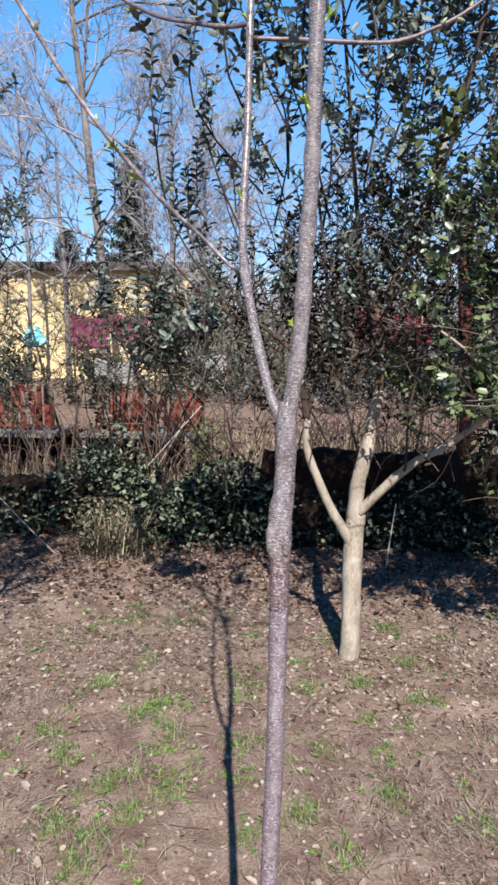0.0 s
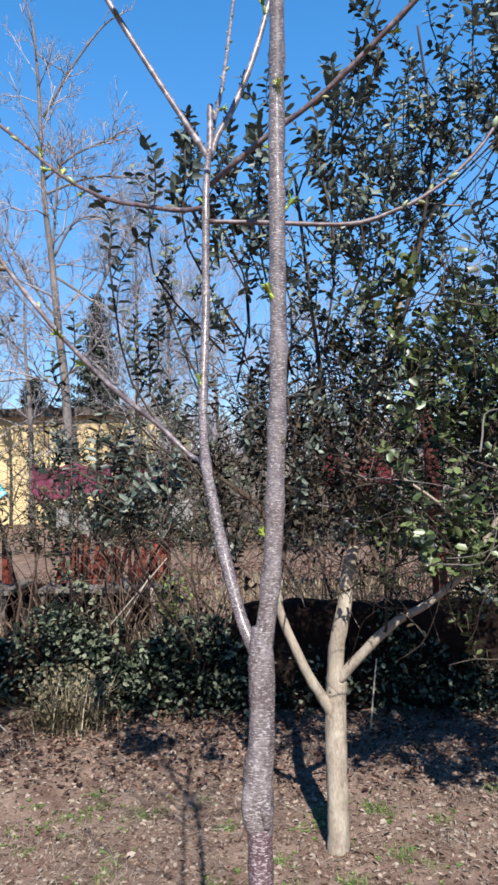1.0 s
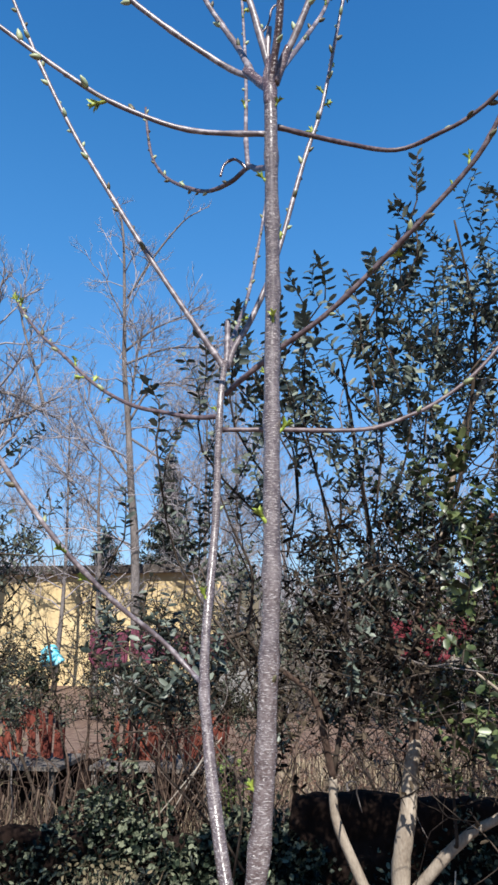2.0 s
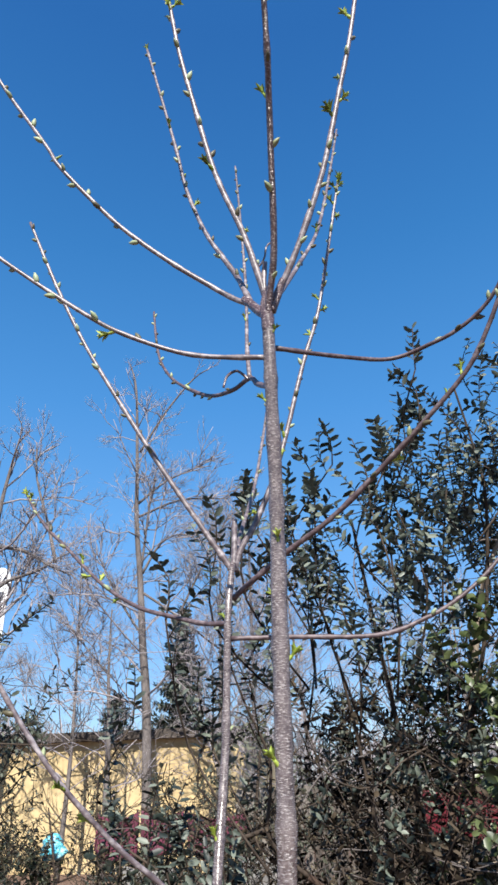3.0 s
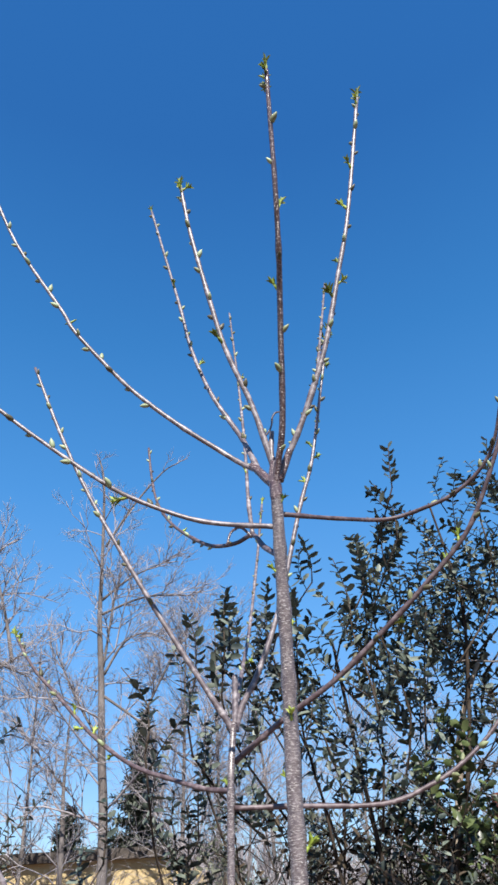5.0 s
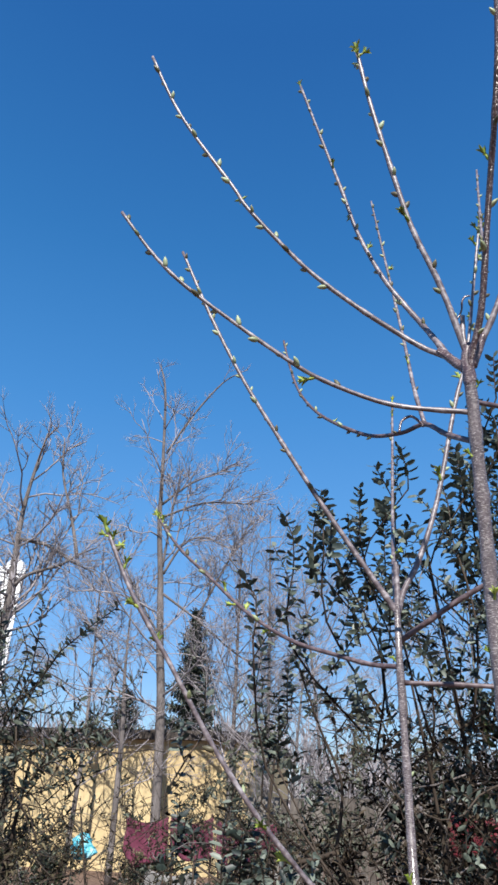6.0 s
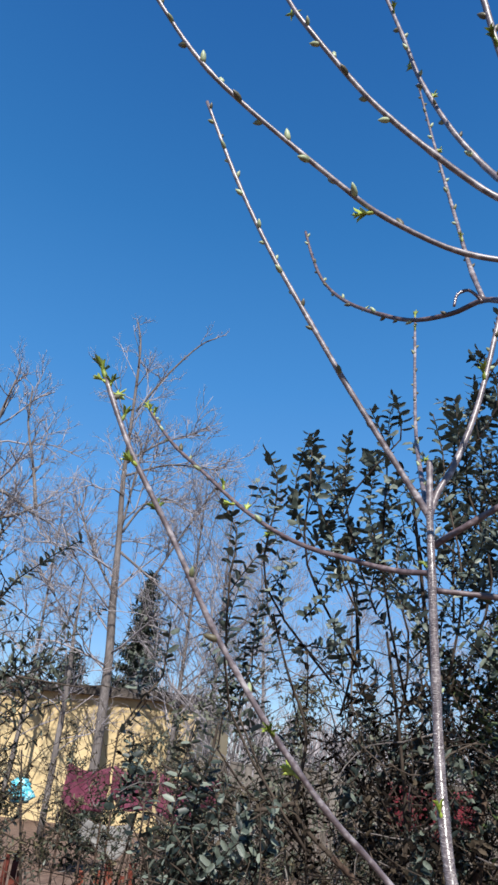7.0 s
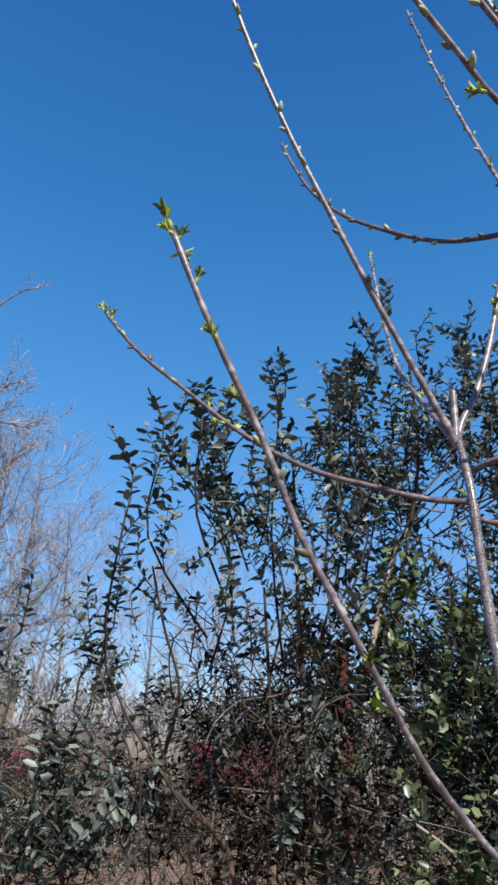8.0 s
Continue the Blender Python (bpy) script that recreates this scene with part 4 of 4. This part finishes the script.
for _ in range(5):
    sprout.tube([(-0.74, 5.6, -0.02), (-0.74 + rng.normal() * 0.04, 5.6, 0.35), (-0.74 + rng.normal() * 0.08, 5.6, 0.7)], [0.006, 0.003], 4, 2)
sprout = sprout.part("young_bush", GRASS, None, "small fresh green bush behind the hedge")
sprout["category"] = "bush"

planks = thing("plank_fence", 1.5, 15, 0, "tall weathered grey plank fence beside the building", "fence")
plank_mesh = Geo().box((-0.07, -0.012, 0), (0.07, 0.012, 1.9)).mesh("plank", GREY_PLANK, False)
for i in range(60):
    p = new("plank", plank_mesh)
    p.parent = planks
    p.matrix_basis = planks.matrix_world.inverted() @ pose(-2.6 + i * 0.165, 15, -0.05 + rng.uniform(-0.03, 0.03), 0, rng.normal() * 0.8, 0)
for z in (0.4, 1.5):
    Geo().box((-2.7, 15.015, z), (7.3, 15.06, z + 0.09)).part("rail", GREY_PLANK, planks, smooth=False)

# yellow building
house = thing("yellow_building", -12, 22, 0, "long single-storey yellow building with a flat dark roof edge", "building")
Geo().box((-24, 20, -0.1), (-3.4, 27, 3.17)).part("wall", YELLOW, house, smooth=False)
Geo().box((-24.3, 19.75, 3.17), (-3.33, 27.3, 3.32)).part("roof", ROOF, house, smooth=False)
Geo().box((-24.2, 19.85, 3.32), (-3.38, 27.2, 3.42)).part("roof_edge", ROOF, house, smooth=False)

tower = thing("apartment_tower", -60.0, 106.5, 0, "distant white apartment tower with rows of windows", "building")
tower.rotation_euler.z = radians(29)
bpy.context.view_layer.update()


def tower_part(name, g, material_, smooth=False):
    ob = new(name, g.mesh(name, material_, smooth))
    ob.parent = tower
    return ob


tower_part("wall", Geo().box((-17, 0, -0.5), (0, 12, 35)), WHITE_WALL)
tower_part("parapet", Geo().box((-17.3, -0.3, 35), (0.3, 12.3, 35.9)), WHITE_WALL)
tower_part("roof_tank", Geo().tube([(-1.5, 5, 35.5), (-1.5, 5, 37.2), (-1.5, 5, 38.4), (-1.5, 5, 39.0)], [1.9, 1.9, 1.4, 0.3], 16, 4), WHITE_WALL, True)
tower_window = Geo().box((-0.62, -0.08, 0), (0.62, 0.05, 1.5)).mesh("window", GLASS_DARK, False)
tower_slab = Geo().box((-0.8, -0.4, 0), (0.8, -0.02, 0.7)).mesh("balcony", WHITE_WALL, False)
for i in range(11):
    for j in range(7):
        for name, me, z in (("window", tower_window, 1.4), ("balcony", tower_slab, 0.2)):
            if name == "balcony" and j % 2:
                continue
            ob = new(name, me)
            ob.parent = tower
            ob.location = (-1.3 - j * 2.4, 0, z + i * 3.05)


# ---- bare trees ----
def grow(g, p, d, length, r, depth, spread=0.6, up=0.25, sides=4):
    pts = [p]
    n = 4 if depth > 1 else 3
    for i in range(n):
        d = (d + Vector(rng.normal(size=3)) * (0.22 if depth > 1 else 0.12) + UP * up * 0.10).normalized()
        pts.append(pts[-1] + d * length / n)
    g.tube(pts, [r * 1.12, r * 0.58], sides if depth > 1 else 3, 1)
    if depth == 0:
        return
    kids = int(rng.integers(3, 6))
    for i in range(kids):
        t = rng.uniform(0.25, 1.0)
        q, e, _ = along_line(pts, t)
        v = rand_dir()
        out = (e * (1 - spread * 0.5) + (v - e * v.dot(e)).normalized() * spread + UP * up).normalized()
        grow(g, q, out, length * rng.uniform(0.35, 0.62), r * 0.58, depth - 1, spread, up, sides)


def bare_tree(label, pts, r0, r1, n_limbs, limb_len, depth=3, start=0.22, extra=()):
    pts = [Vector(p) for p in pts]
    tree = thing("bare_tree", pts[0].x, pts[0].y, 0, label, "tree", "bare trees behind the gardens")
    line, _ = smooth_line(pts, [r0, r1], 4)
    Geo().tube(pts, [r0, r1], 10, 4, 0.1).part("trunk", BARE_TRUNK, tree)
    for e in extra:
        Geo().tube(e, [r0 * 0.3, r1 * 0.8], 6, 4, 0.1).part("limb", BARE_TRUNK, tree)
    g = Geo()
    for i in range(n_limbs):
        t = start + (0.92 - start) * (i + rng.random()) / n_limbs
        p, d, _ = along_line(line, min(t, 1))
        a = rng.uniform(0, 6.28)
        out = Vector((math.cos(a), math.sin(a), rng.uniform(0.3, 1.1))).normalized()
        grow(g, p, out, limb_len * (1.15 - 0.75 * t) * rng.uniform(0.7, 1.2), r0 * 0.22 * (1.1 - 0.6 * t), depth)
    for e in extra:
        el = [Vector(q) for q in e]
        for i in range(15 if el[0].z < 9.5 else 4):
            p, d, _ = along_line(el, rng.uniform(0.2, 1))
            grow(g, p, (d + rand_dir(0.4) * 0.9).normalized(), rng.uniform(0.6, 1.3) * (1 if el[0].z < 9.5 else 0.6), 0.014, 2)
    g.part("crown", BARE, tree, kind="stuff")
    return tree


bare_tree("tall leafless tree with upright crown", [(-5.1, 17, 0), (-5.22, 17, 3.4), (-5.41, 17, 5.2), (-5.56, 17, 6.9), (-5.74, 17, 8.5), (-5.81, 17, 10.1), (-5.97, 17, 12.7), (-6.22, 17, 13.7)], 0.125, 0.018, 24, 2.8,
          extra=([(-5.75, 17, 10.6), (-4.98, 17, 11.9), (-4.19, 17, 12.9), (-3.69, 17, 13.2)], [(-5.53, 17, 7.2), (-5.43, 17, 8.5), (-5.37, 17, 9.4), (-5.67, 17, 10.0)],
                 [(-5.5, 17, 7.0), (-5.02, 17, 7.8), (-4.43, 17, 8.0), (-3.82, 17, 7.7), (-3.43, 17, 7.7)], [(-5.45, 17, 5.4), (-6.07, 17, 6.3), (-6.51, 17, 7.1), (-6.84, 17, 7.7)],
                 [(-5.72, 17, 9.0), (-4.94, 17, 9.6), (-3.91, 17, 10.0)], [(-5.7, 17, 8.6), (-4.49, 17, 9.0), (-3.16, 17, 8.9)], [(-5.5, 17, 6.5), (-4.5, 17, 5.8), (-3.36, 17, 4.9), (-2.56, 17, 4.6)],
                 [(-4.5, 17, 5.8), (-3.81, 17, 7.2), (-3.06, 17, 8.6)]))
bare_tree("leafless tree with wide arching limbs", [(-9.9, 17, 0), (-10.0, 17, 3), (-9.8, 17, 6), (-9.9, 17, 9), (-9.6, 17, 11.5)], 0.20, 0.02, 24, 3.6,
          extra=([(-9.85, 17, 6.6), (-9.4, 17, 7.05), (-8.52, 17, 7.3), (-7.96, 17, 7.6), (-7.46, 17, 7.8)], [(-9.85, 17, 8.1), (-8.95, 17, 7.9), (-8.13, 17, 7.4), (-7.46, 17, 7.1)],
                 [(-8.0, 17, 7.5), (-8.33, 17, 8.6), (-8.86, 17, 10.1), (-9.01, 17, 11.3)]))
bare_tree("slender leafless tree beside the building", [(-5.95, 16.6, 0), (-6.0, 16.6, 3.1), (-6.1, 16.6, 4.4), (-6.13, 16.6, 6.0)], 0.08, 0.015, 12, 2.0, extra=([(-6.1, 16.6, 4.4), (-7.3, 16.6, 5.7)],))
for x, y, h in ((-12.6, 18, 10.5), (-7.6, 18, 8.2), (-11.2, 16.5, 7.0), (-3.6, 17.4, 8.8), (-2.7, 17.0, 8.4), (-1.6, 18, 7.4), (-2.0, 16, 5.0), (0.6, 20, 7.0), (2.6, 21, 7.5), (6.0, 22, 8.5)):
    bare_tree("slender leafless tree with fine grey twigs", [(x, y, 0), (x + 0.1, y, h * 0.4), (x + rng.normal() * 0.3, y, h)], 0.015 + 0.008 * h, 0.010, int(17 + 2.2 * h), 0.36 * h)


def conifer(label, x, y, h, w):
    tree = thing("conifer", x, y, 0, label, "tree")
    Geo().tube([(x, y, -0.05), (x, y, h * 0.5), (x, y, h)], [0.12, 0.015], 8, 2).part("trunk", BARE_TRUNK, tree)
    g = Geo()
    z = 0.4
    while z < h - 0.05:
        r = w * (1 - z / h) ** 0.8 + 0.08
        for i in range(9):
            a = rng.uniform(0, 6.28)
            d = Vector((math.cos(a), math.sin(a), rng.uniform(0.1, 0.5)))
            L = r * rng.uniform(0.6, 1.2)
            for s in np.linspace(0.15, 1, max(3, int(L / 0.09))):
                p = Vector((x, y, z)) + d * L * s
                for _ in range(3):
                    g.leaf(p, d * 0.5 + rand_dir(0.2), UP, rng.uniform(0.16, 0.34), 0.08)
        z += 0.16
    g.part("foliage", NEEDLE, tree, kind="stuff")
    return tree


conifer("dark pointed conifer behind the building", -7.65, 29, 9.0, 1.7)
conifer("low dark conifer behind the building", -10.6, 29.5, 5.6, 1.7)


# ---- ground cover ----
litter = Geo()
for k in range(36000):
    x, y = rng.uniform(-2.2, 2.4), 1.2 + 3.4 * rng.random()
    if noise.noise(Vector((x * 1.3, y * 1.3, 9))) < rng.uniform(-0.7, 0.2):
        continue
    a = rng.uniform(0, 6.28)
    q = Vector((x, y, ground_height(x, y) + 0.004))
    if k % 2:
        litter.blade(q, Vector((math.cos(a), math.sin(a), rng.uniform(0.0, 0.3))).normalized(), rng.uniform(0.015, 0.07), rng.uniform(0.0014, 0.003))
    else:
        w = rng.uniform(0.009, 0.024) * (1.9 if rng.random() < 0.1 else 1)
        litter.leaf(q, Vector((math.cos(a), math.sin(a), rng.normal() * 0.35)), UP + Vector(rng.normal(size=3)) * 0.55, w, w * rng.uniform(0.3, 0.75), 0.3, 0.3)
for k in range(12000):
    x, y = rng.uniform(-2.2, 2.4), 2.5 + 2.0 * rng.random()
    a, w = rng.uniform(0, 6.28), rng.uniform(0.012, 0.034)
    q = Vector((x, y, ground_height(x, y) + 0.004))
    litter.leaf(q, Vector((math.cos(a), math.sin(a), rng.normal() * 0.35)), UP + Vector(rng.normal(size=3)) * 0.6, w, w * rng.uniform(0.25, 0.7), 0.3, 0.3)
# straws that arch over the soil, and short dry sticks
for k in range(900):
    x, y = rng.uniform(-1.8, 2.0), 1.3 + 2.8 * rng.random()
    a, L = rng.uniform(0, 6.28), rng.uniform(0.04, 0.13)
    d = Vector((math.cos(a), math.sin(a), 0)) * L
    e = Vector((-d.y, d.x, 0)) * rng.normal() * 0.35
    q = Vector((x, y, ground_height(x, y) + 0.004))
    litter.tube([q, q + d * 0.5 + e + Vector((0, 0, L * rng.uniform(0.03, 0.22))), q + d], [rng.uniform(0.0008, 0.0017), 0.0007], 4, 3)
litter = litter.part("leaf_litter", DRY, None, "dry leaf litter and straw scattered over the soil", kind="stuff")
litter["category"] = "litter"

fallen = Geo()
for _ in range(5200):
    x, y = rng.uniform(-2.4, 2.6), 3.5 + 1.1 * rng.random() ** 0.7
    a = rng.uniform(0, 6.28)
    w = rng.uniform(0.018, 0.042)
    fallen.leaf(Vector((x, y, ground_height(x, y) + rng.uniform(0.004, 0.03))), Vector((math.cos(a), math.sin(a), rng.normal() * 0.35)), UP + Vector(rng.normal(size=3)) * 0.5, w, w * rng.uniform(0.3, 0.6))
for _ in range(15000):
    x, y = rng.uniform(-3.6, 4.4), 4.95 + 6.5 * rng.random() ** 1.3
    a = rng.uniform(0, 6.28)
    w = rng.uniform(0.02, 0.075)
    fallen.leaf(Vector((x, y, ground_height(x, y) + rng.uniform(0.004, 0.03))), Vector((math.cos(a), math.sin(a), rng.normal() * 0.5)), UP + Vector(rng.normal(size=3)) * 0.7, w, w * rng.uniform(0.3, 0.7))
fallen = fallen.part("fallen_leaves", FALLEN, None, "dry brown fallen leaves along the hedge foot", kind="stuff")
fallen["category"] = "litter"

mats = Geo()
for _ in range(760):
    x, y = rng.uniform(-1.9, 2.1), 1.25 + 2.9 * rng.random()
    if noise.noise(Vector((x * 1.2, y * 1.2, 17))) < rng.uniform(-0.35, 0.25):
        continue
    turn = rng.uniform(0, 6.28)
    for _ in range(int(rng.integers(25, 60))):
        q = Vector((x + rng.normal() * 0.05, y + rng.normal() * 0.05, 0))
        q.z = ground_height(q.x, q.y) + 0.003
        a = turn + rng.normal() * 0.8
        mats.blade(q, Vector((math.cos(a), math.sin(a), rng.uniform(0.1, 0.7))).normalized(), rng.uniform(0.02, 0.06), rng.uniform(0.0014, 0.0026))
mats = mats.part("dry_grass_mats", DRY, None, "mats of flattened dry grass on the soil", kind="stuff")
mats["category"] = "grass"

meadow = Geo()
for _ in range(900):
    x, y = rng.uniform(-3.2, 4.2), 5.1 + 5.5 * rng.random() ** 1.2
    for _ in range(int(rng.integers(12, 34))):
        q = Vector((x + rng.normal() * 0.08, y + rng.normal() * 0.08, 0))
        q.z = ground_height(q.x, q.y)
        meadow.blade(q, Vector((rng.normal() * 0.8, rng.normal() * 0.8, 1)).normalized(), rng.uniform(0.03, 0.12), 0.005)
meadow = meadow.part("dry_meadow_grass", OLIVE_DRY, None, "dry brownish grass in the next garden", kind="stuff")
meadow["category"] = "grass"

tussocks = Geo()
spots = [(-1.16 + rng.normal() * 0.05, 4.34 + rng.normal() * 0.03, 0.34) for _ in range(7)]
spots += [(rng.uniform(-3.2, 0.3), rng.uniform(5.0, 6.1), rng.uniform(0.2, 0.5)) for _ in range(120)]
spots += [(rng.uniform(-0.9, 3.4), rng.uniform(5.3, 9.5), rng.uniform(0.1, 0.28)) for _ in range(210)]
for x, y, h in spots:
    for _ in range(int(rng.integers(22, 48))):
        q = Vector((x + rng.normal() * 0.06, y + rng.normal() * 0.05, 0))
        q.z = ground_height(q.x, q.y)
        tussocks.blade(q, Vector((rng.normal() * 0.42, rng.normal() * 0.35, 1)).normalized(), h * rng.uniform(0.5, 1.25), rng.uniform(0.004, 0.009))
tussocks = tussocks.part("dry_grass_tussocks", STRAW, None, "tall khaki tussocks of dry grass behind the hedge", kind="stuff")
tussocks["category"] = "grass"

TUFTS = [(-0.38, 1.91), (-0.7, 2.16), (-0.49, 2.47), (-0.73, 2.66), (-0.28, 2.08), (-0.49, 2.04), (-0.59, 1.82), (0.28, 1.78), (0.44, 2.08), (0.72, 1.98), (0.39, 2.8), (0.61, 3.0), (-0.07, 2.31), (-0.46, 1.79), (-0.48, 1.67), (-0.35, 2.35), (-0.07, 2.74), (-0.44, 2.54), (-0.8, 2.3), (0.15, 1.95)]
tufts = Geo()
clumps = [(x, y, 1.2) for x, y in TUFTS]
for _ in range(330):
    x, y = rng.uniform(-1.6, 1.8), 1.4 + 2.2 * rng.random() ** 1.4
    if noise.noise(Vector((x * 1.1, y * 1.1, 4))) > rng.uniform(-0.3, 0.4) + (0.15 if x > 0.1 else 0):
        clumps.append((x, y, rng.uniform(0.4, 0.9)))
for x, y, big in clumps:
    for _ in range(int(rng.integers(70, 150) * big)):
        q = Vector((x + rng.normal() * 0.03 * big, y + rng.normal() * 0.03 * big, 0))
        q.z = ground_height(q.x, q.y)
        tufts.blade(q, Vector((rng.normal() * 0.9, rng.normal() * 0.9, 1)).normalized(), rng.uniform(0.012, 0.038) * big, 0.0028)
# low broad-leaved weeds among the blades
for x, y, big in clumps[:200]:
    for _ in range(int(rng.integers(2, 6))):
        c = Vector((x + rng.normal() * 0.05, y + rng.normal() * 0.05, 0))
        c.z = ground_height(c.x, c.y) + 0.004
        for i in range(int(rng.integers(5, 9))):
            a = rng.uniform(0, 6.28)
            tufts.leaf(c, Vector((math.cos(a), math.sin(a), rng.uniform(0.15, 0.6))), UP, rng.uniform(0.010, 0.024) * (0.6 + 0.5 * big), rng.uniform(0.004, 0.009))
tufts = tufts.part("grass_tufts", GRASS, None, "small fresh grass tufts in the soil", kind="stuff")
tufts["category"] = "grass"

thicket = Geo()
for k in range(460):
    left = k < 330
    x, y = (rng.uniform(-3.4, -0.3), rng.uniform(4.9, 5.8)) if left else (rng.uniform(-0.3, 3.5), rng.uniform(5.4, 6.6))
    d = Vector((rng.normal() * 0.25, rng.normal() * 0.15, 1)).normalized()
    L = rng.uniform(0.35, 0.75) if k % 3 else rng.uniform(0.7, 1.35)
    p = Vector((x, y, -0.02))
    q = p + (d + rand_dir() * 0.3).normalized() * L
    r = rng.uniform(0.003, 0.007) * (2.6 if rng.random() < 0.16 else 1)
    mid = p + d * L * 0.5 + rand_dir() * 0.06
    thicket.tube([p, p + d * L * 0.25 + rand_dir() * 0.04, mid, p + d * L * 0.75 + rand_dir() * 0.06, q], [r, r * 0.4], 5, 2)
    if k % 2:
        crooked(thicket, mid.lerp(q, rng.random()), (d + rand_dir() * 0.9).normalized(), L * rng.uniform(0.25, 0.5), min(0.004, r * 0.5))
for k in range(90):
    x, y = rng.uniform(0.0, 2.2), rng.uniform(7.9, 9.2)
    thicket.tube([(x, y, -0.02), (x + rng.normal() * 0.06, y, 0.25), (x + rng.normal() * 0.15, y, rng.uniform(0.35, 0.6))], [0.008, 0.004], 4, 2)
for k in range(26):
    x = rng.uniform(-2.4, -1.45)
    thicket.tube([(x, 5.3, -0.02), (x + rng.normal() * 0.03, 5.3, 0.3), (x + rng.normal() * 0.07, 5.3, rng.uniform(0.45, 0.65))], [rng.uniform(0.010, 0.02), 0.007], 6, 3, 0.2)
for k in range(22):
    x = -1.05 + rng.normal() * 0.06
    e = Vector((rng.uniform(-0.2, 0.45), rng.normal() * 0.1, rng.uniform(0.5, 0.8)))
    thicket.tube([(x, 5.2, -0.02), Vector((x, 5.2, 0.25)) + e * 0.25, Vector((x, 5.2, 0.1)) + e], [0.007, 0.004], 5, 3)
thicket = thicket.part("dry_thicket", BRAMBLE, None, "tangle of dry brown stems behind the hedge", kind="stuff")
thicket["category"] = "bush"

clump = Geo()
for _ in range(520):
    p = Vector((-1.18 + rng.normal() * 0.13, 4.3 + rng.normal() * 0.06, rng.uniform(0, 0.12)))
    clump.blade(p, Vector((rng.normal() * 0.8, -0.35 + rng.normal() * 0.4, 0.8)).normalized(), rng.uniform(0.08, 0.32), 0.0045)
for _ in range(420):
    p = Vector((-1.18 + rng.normal() * 0.14, 4.28 + rng.normal() * 0.05, rng.uniform(0.02, 0.42)))
    clump.leaf(p, Vector((rng.normal(), -0.6, rng.normal() * 0.6)), Vector((0, -0.5, 0.8)) + rand_dir() * 0.5, rng.uniform(0.02, 0.04), rng.uniform(0.012, 0.022))
clump = clump.part("dry_grass_clump", OLIVE_DRY, None, "clump of pale dry grass at the hedge foot", kind="stuff")
clump["category"] = "grass"

stones = Geo()
for _ in range(170):
    x, y = rng.uniform(-1.8, 2.2), 1.5 + 2.8 * rng.random()
    r = rng.uniform(0.004, 0.012)
    c = Vector((x, y, ground_height(x, y) + r * 0.4))
    ring = [c + Vector((math.cos(a) * r * rng.uniform(0.7, 1.3), math.sin(a) * r * rng.uniform(0.7, 1.3), 0)) for a in np.linspace(0, 5.2, 6)]
    stones.add(ring + [c + Vector((0, 0, r * 0.7)), c - Vector((0, 0, r * 0.7))], [(i, (i + 1) % 6, 6) for i in range(6)] + [((i + 1) % 6, i, 7) for i in range(6)])
stones = stones.part("pale_stones", OLD_WOOD, None, "small pale stones scattered in the soil", kind="stuff")
stones["category"] = "stones"

stake = Geo().tube([(-0.86, 5.4, -0.05), (-0.85, 5.39, 0.3), (-0.86, 5.38, 0.68)], [0.019, 0.017], 8, 2, 0.1).part("wooden_stake", OLD_WOOD, None, "short pale wooden stake behind the hedge")
stake["category"] = "stake"
for lab, pts in (("thin pale stick leaning beside the wall", [(0.645, 4.3, -0.02), (0.67, 4.33, 0.2), (0.70, 4.36, 0.42)]),
                 ("thin pale cane leaning in the ivy hedge", [(-1.53, 4.3, -0.02), (-1.74, 4.32, 0.17), (-1.95, 4.33, 0.38)]),
                 ("long pale cane leaning behind the hedge", [(-1.53, 5.0, -0.02), (-1.1, 5.0, 0.47), (-0.68, 5.02, 0.95)]),
                 ("short pale cane leaning behind the hedge", [(-1.33, 5.03, -0.02), (-1.04, 5.02, 0.44), (-0.80, 5.0, 0.83)])):
    cane = Geo().tube(pts, [0.006, 0.004], 6, 3).part("cane", OLD_WOOD, None, lab)
    cane["category"] = "stick"
crate = thing("slatted_crate", -1.42, 7.0, 0, "pale slatted wooden crate in the next garden", "crate")
for k in range(6):
    Geo().box((-1.54, 6.98, 0.08 + k * 0.075), (-1.30, 7.0, 0.125 + k * 0.075)).part("slat", OLD_WOOD, crate, smooth=False)
for x in (-1.54, -1.32):
    Geo().box((x, 7.003, 0.0), (x + 0.025, 7.03, 0.54)).part("corner_post", OLD_WOOD, crate, smooth=False)

# pale grey slivers, so the haze of distance sits in their colour
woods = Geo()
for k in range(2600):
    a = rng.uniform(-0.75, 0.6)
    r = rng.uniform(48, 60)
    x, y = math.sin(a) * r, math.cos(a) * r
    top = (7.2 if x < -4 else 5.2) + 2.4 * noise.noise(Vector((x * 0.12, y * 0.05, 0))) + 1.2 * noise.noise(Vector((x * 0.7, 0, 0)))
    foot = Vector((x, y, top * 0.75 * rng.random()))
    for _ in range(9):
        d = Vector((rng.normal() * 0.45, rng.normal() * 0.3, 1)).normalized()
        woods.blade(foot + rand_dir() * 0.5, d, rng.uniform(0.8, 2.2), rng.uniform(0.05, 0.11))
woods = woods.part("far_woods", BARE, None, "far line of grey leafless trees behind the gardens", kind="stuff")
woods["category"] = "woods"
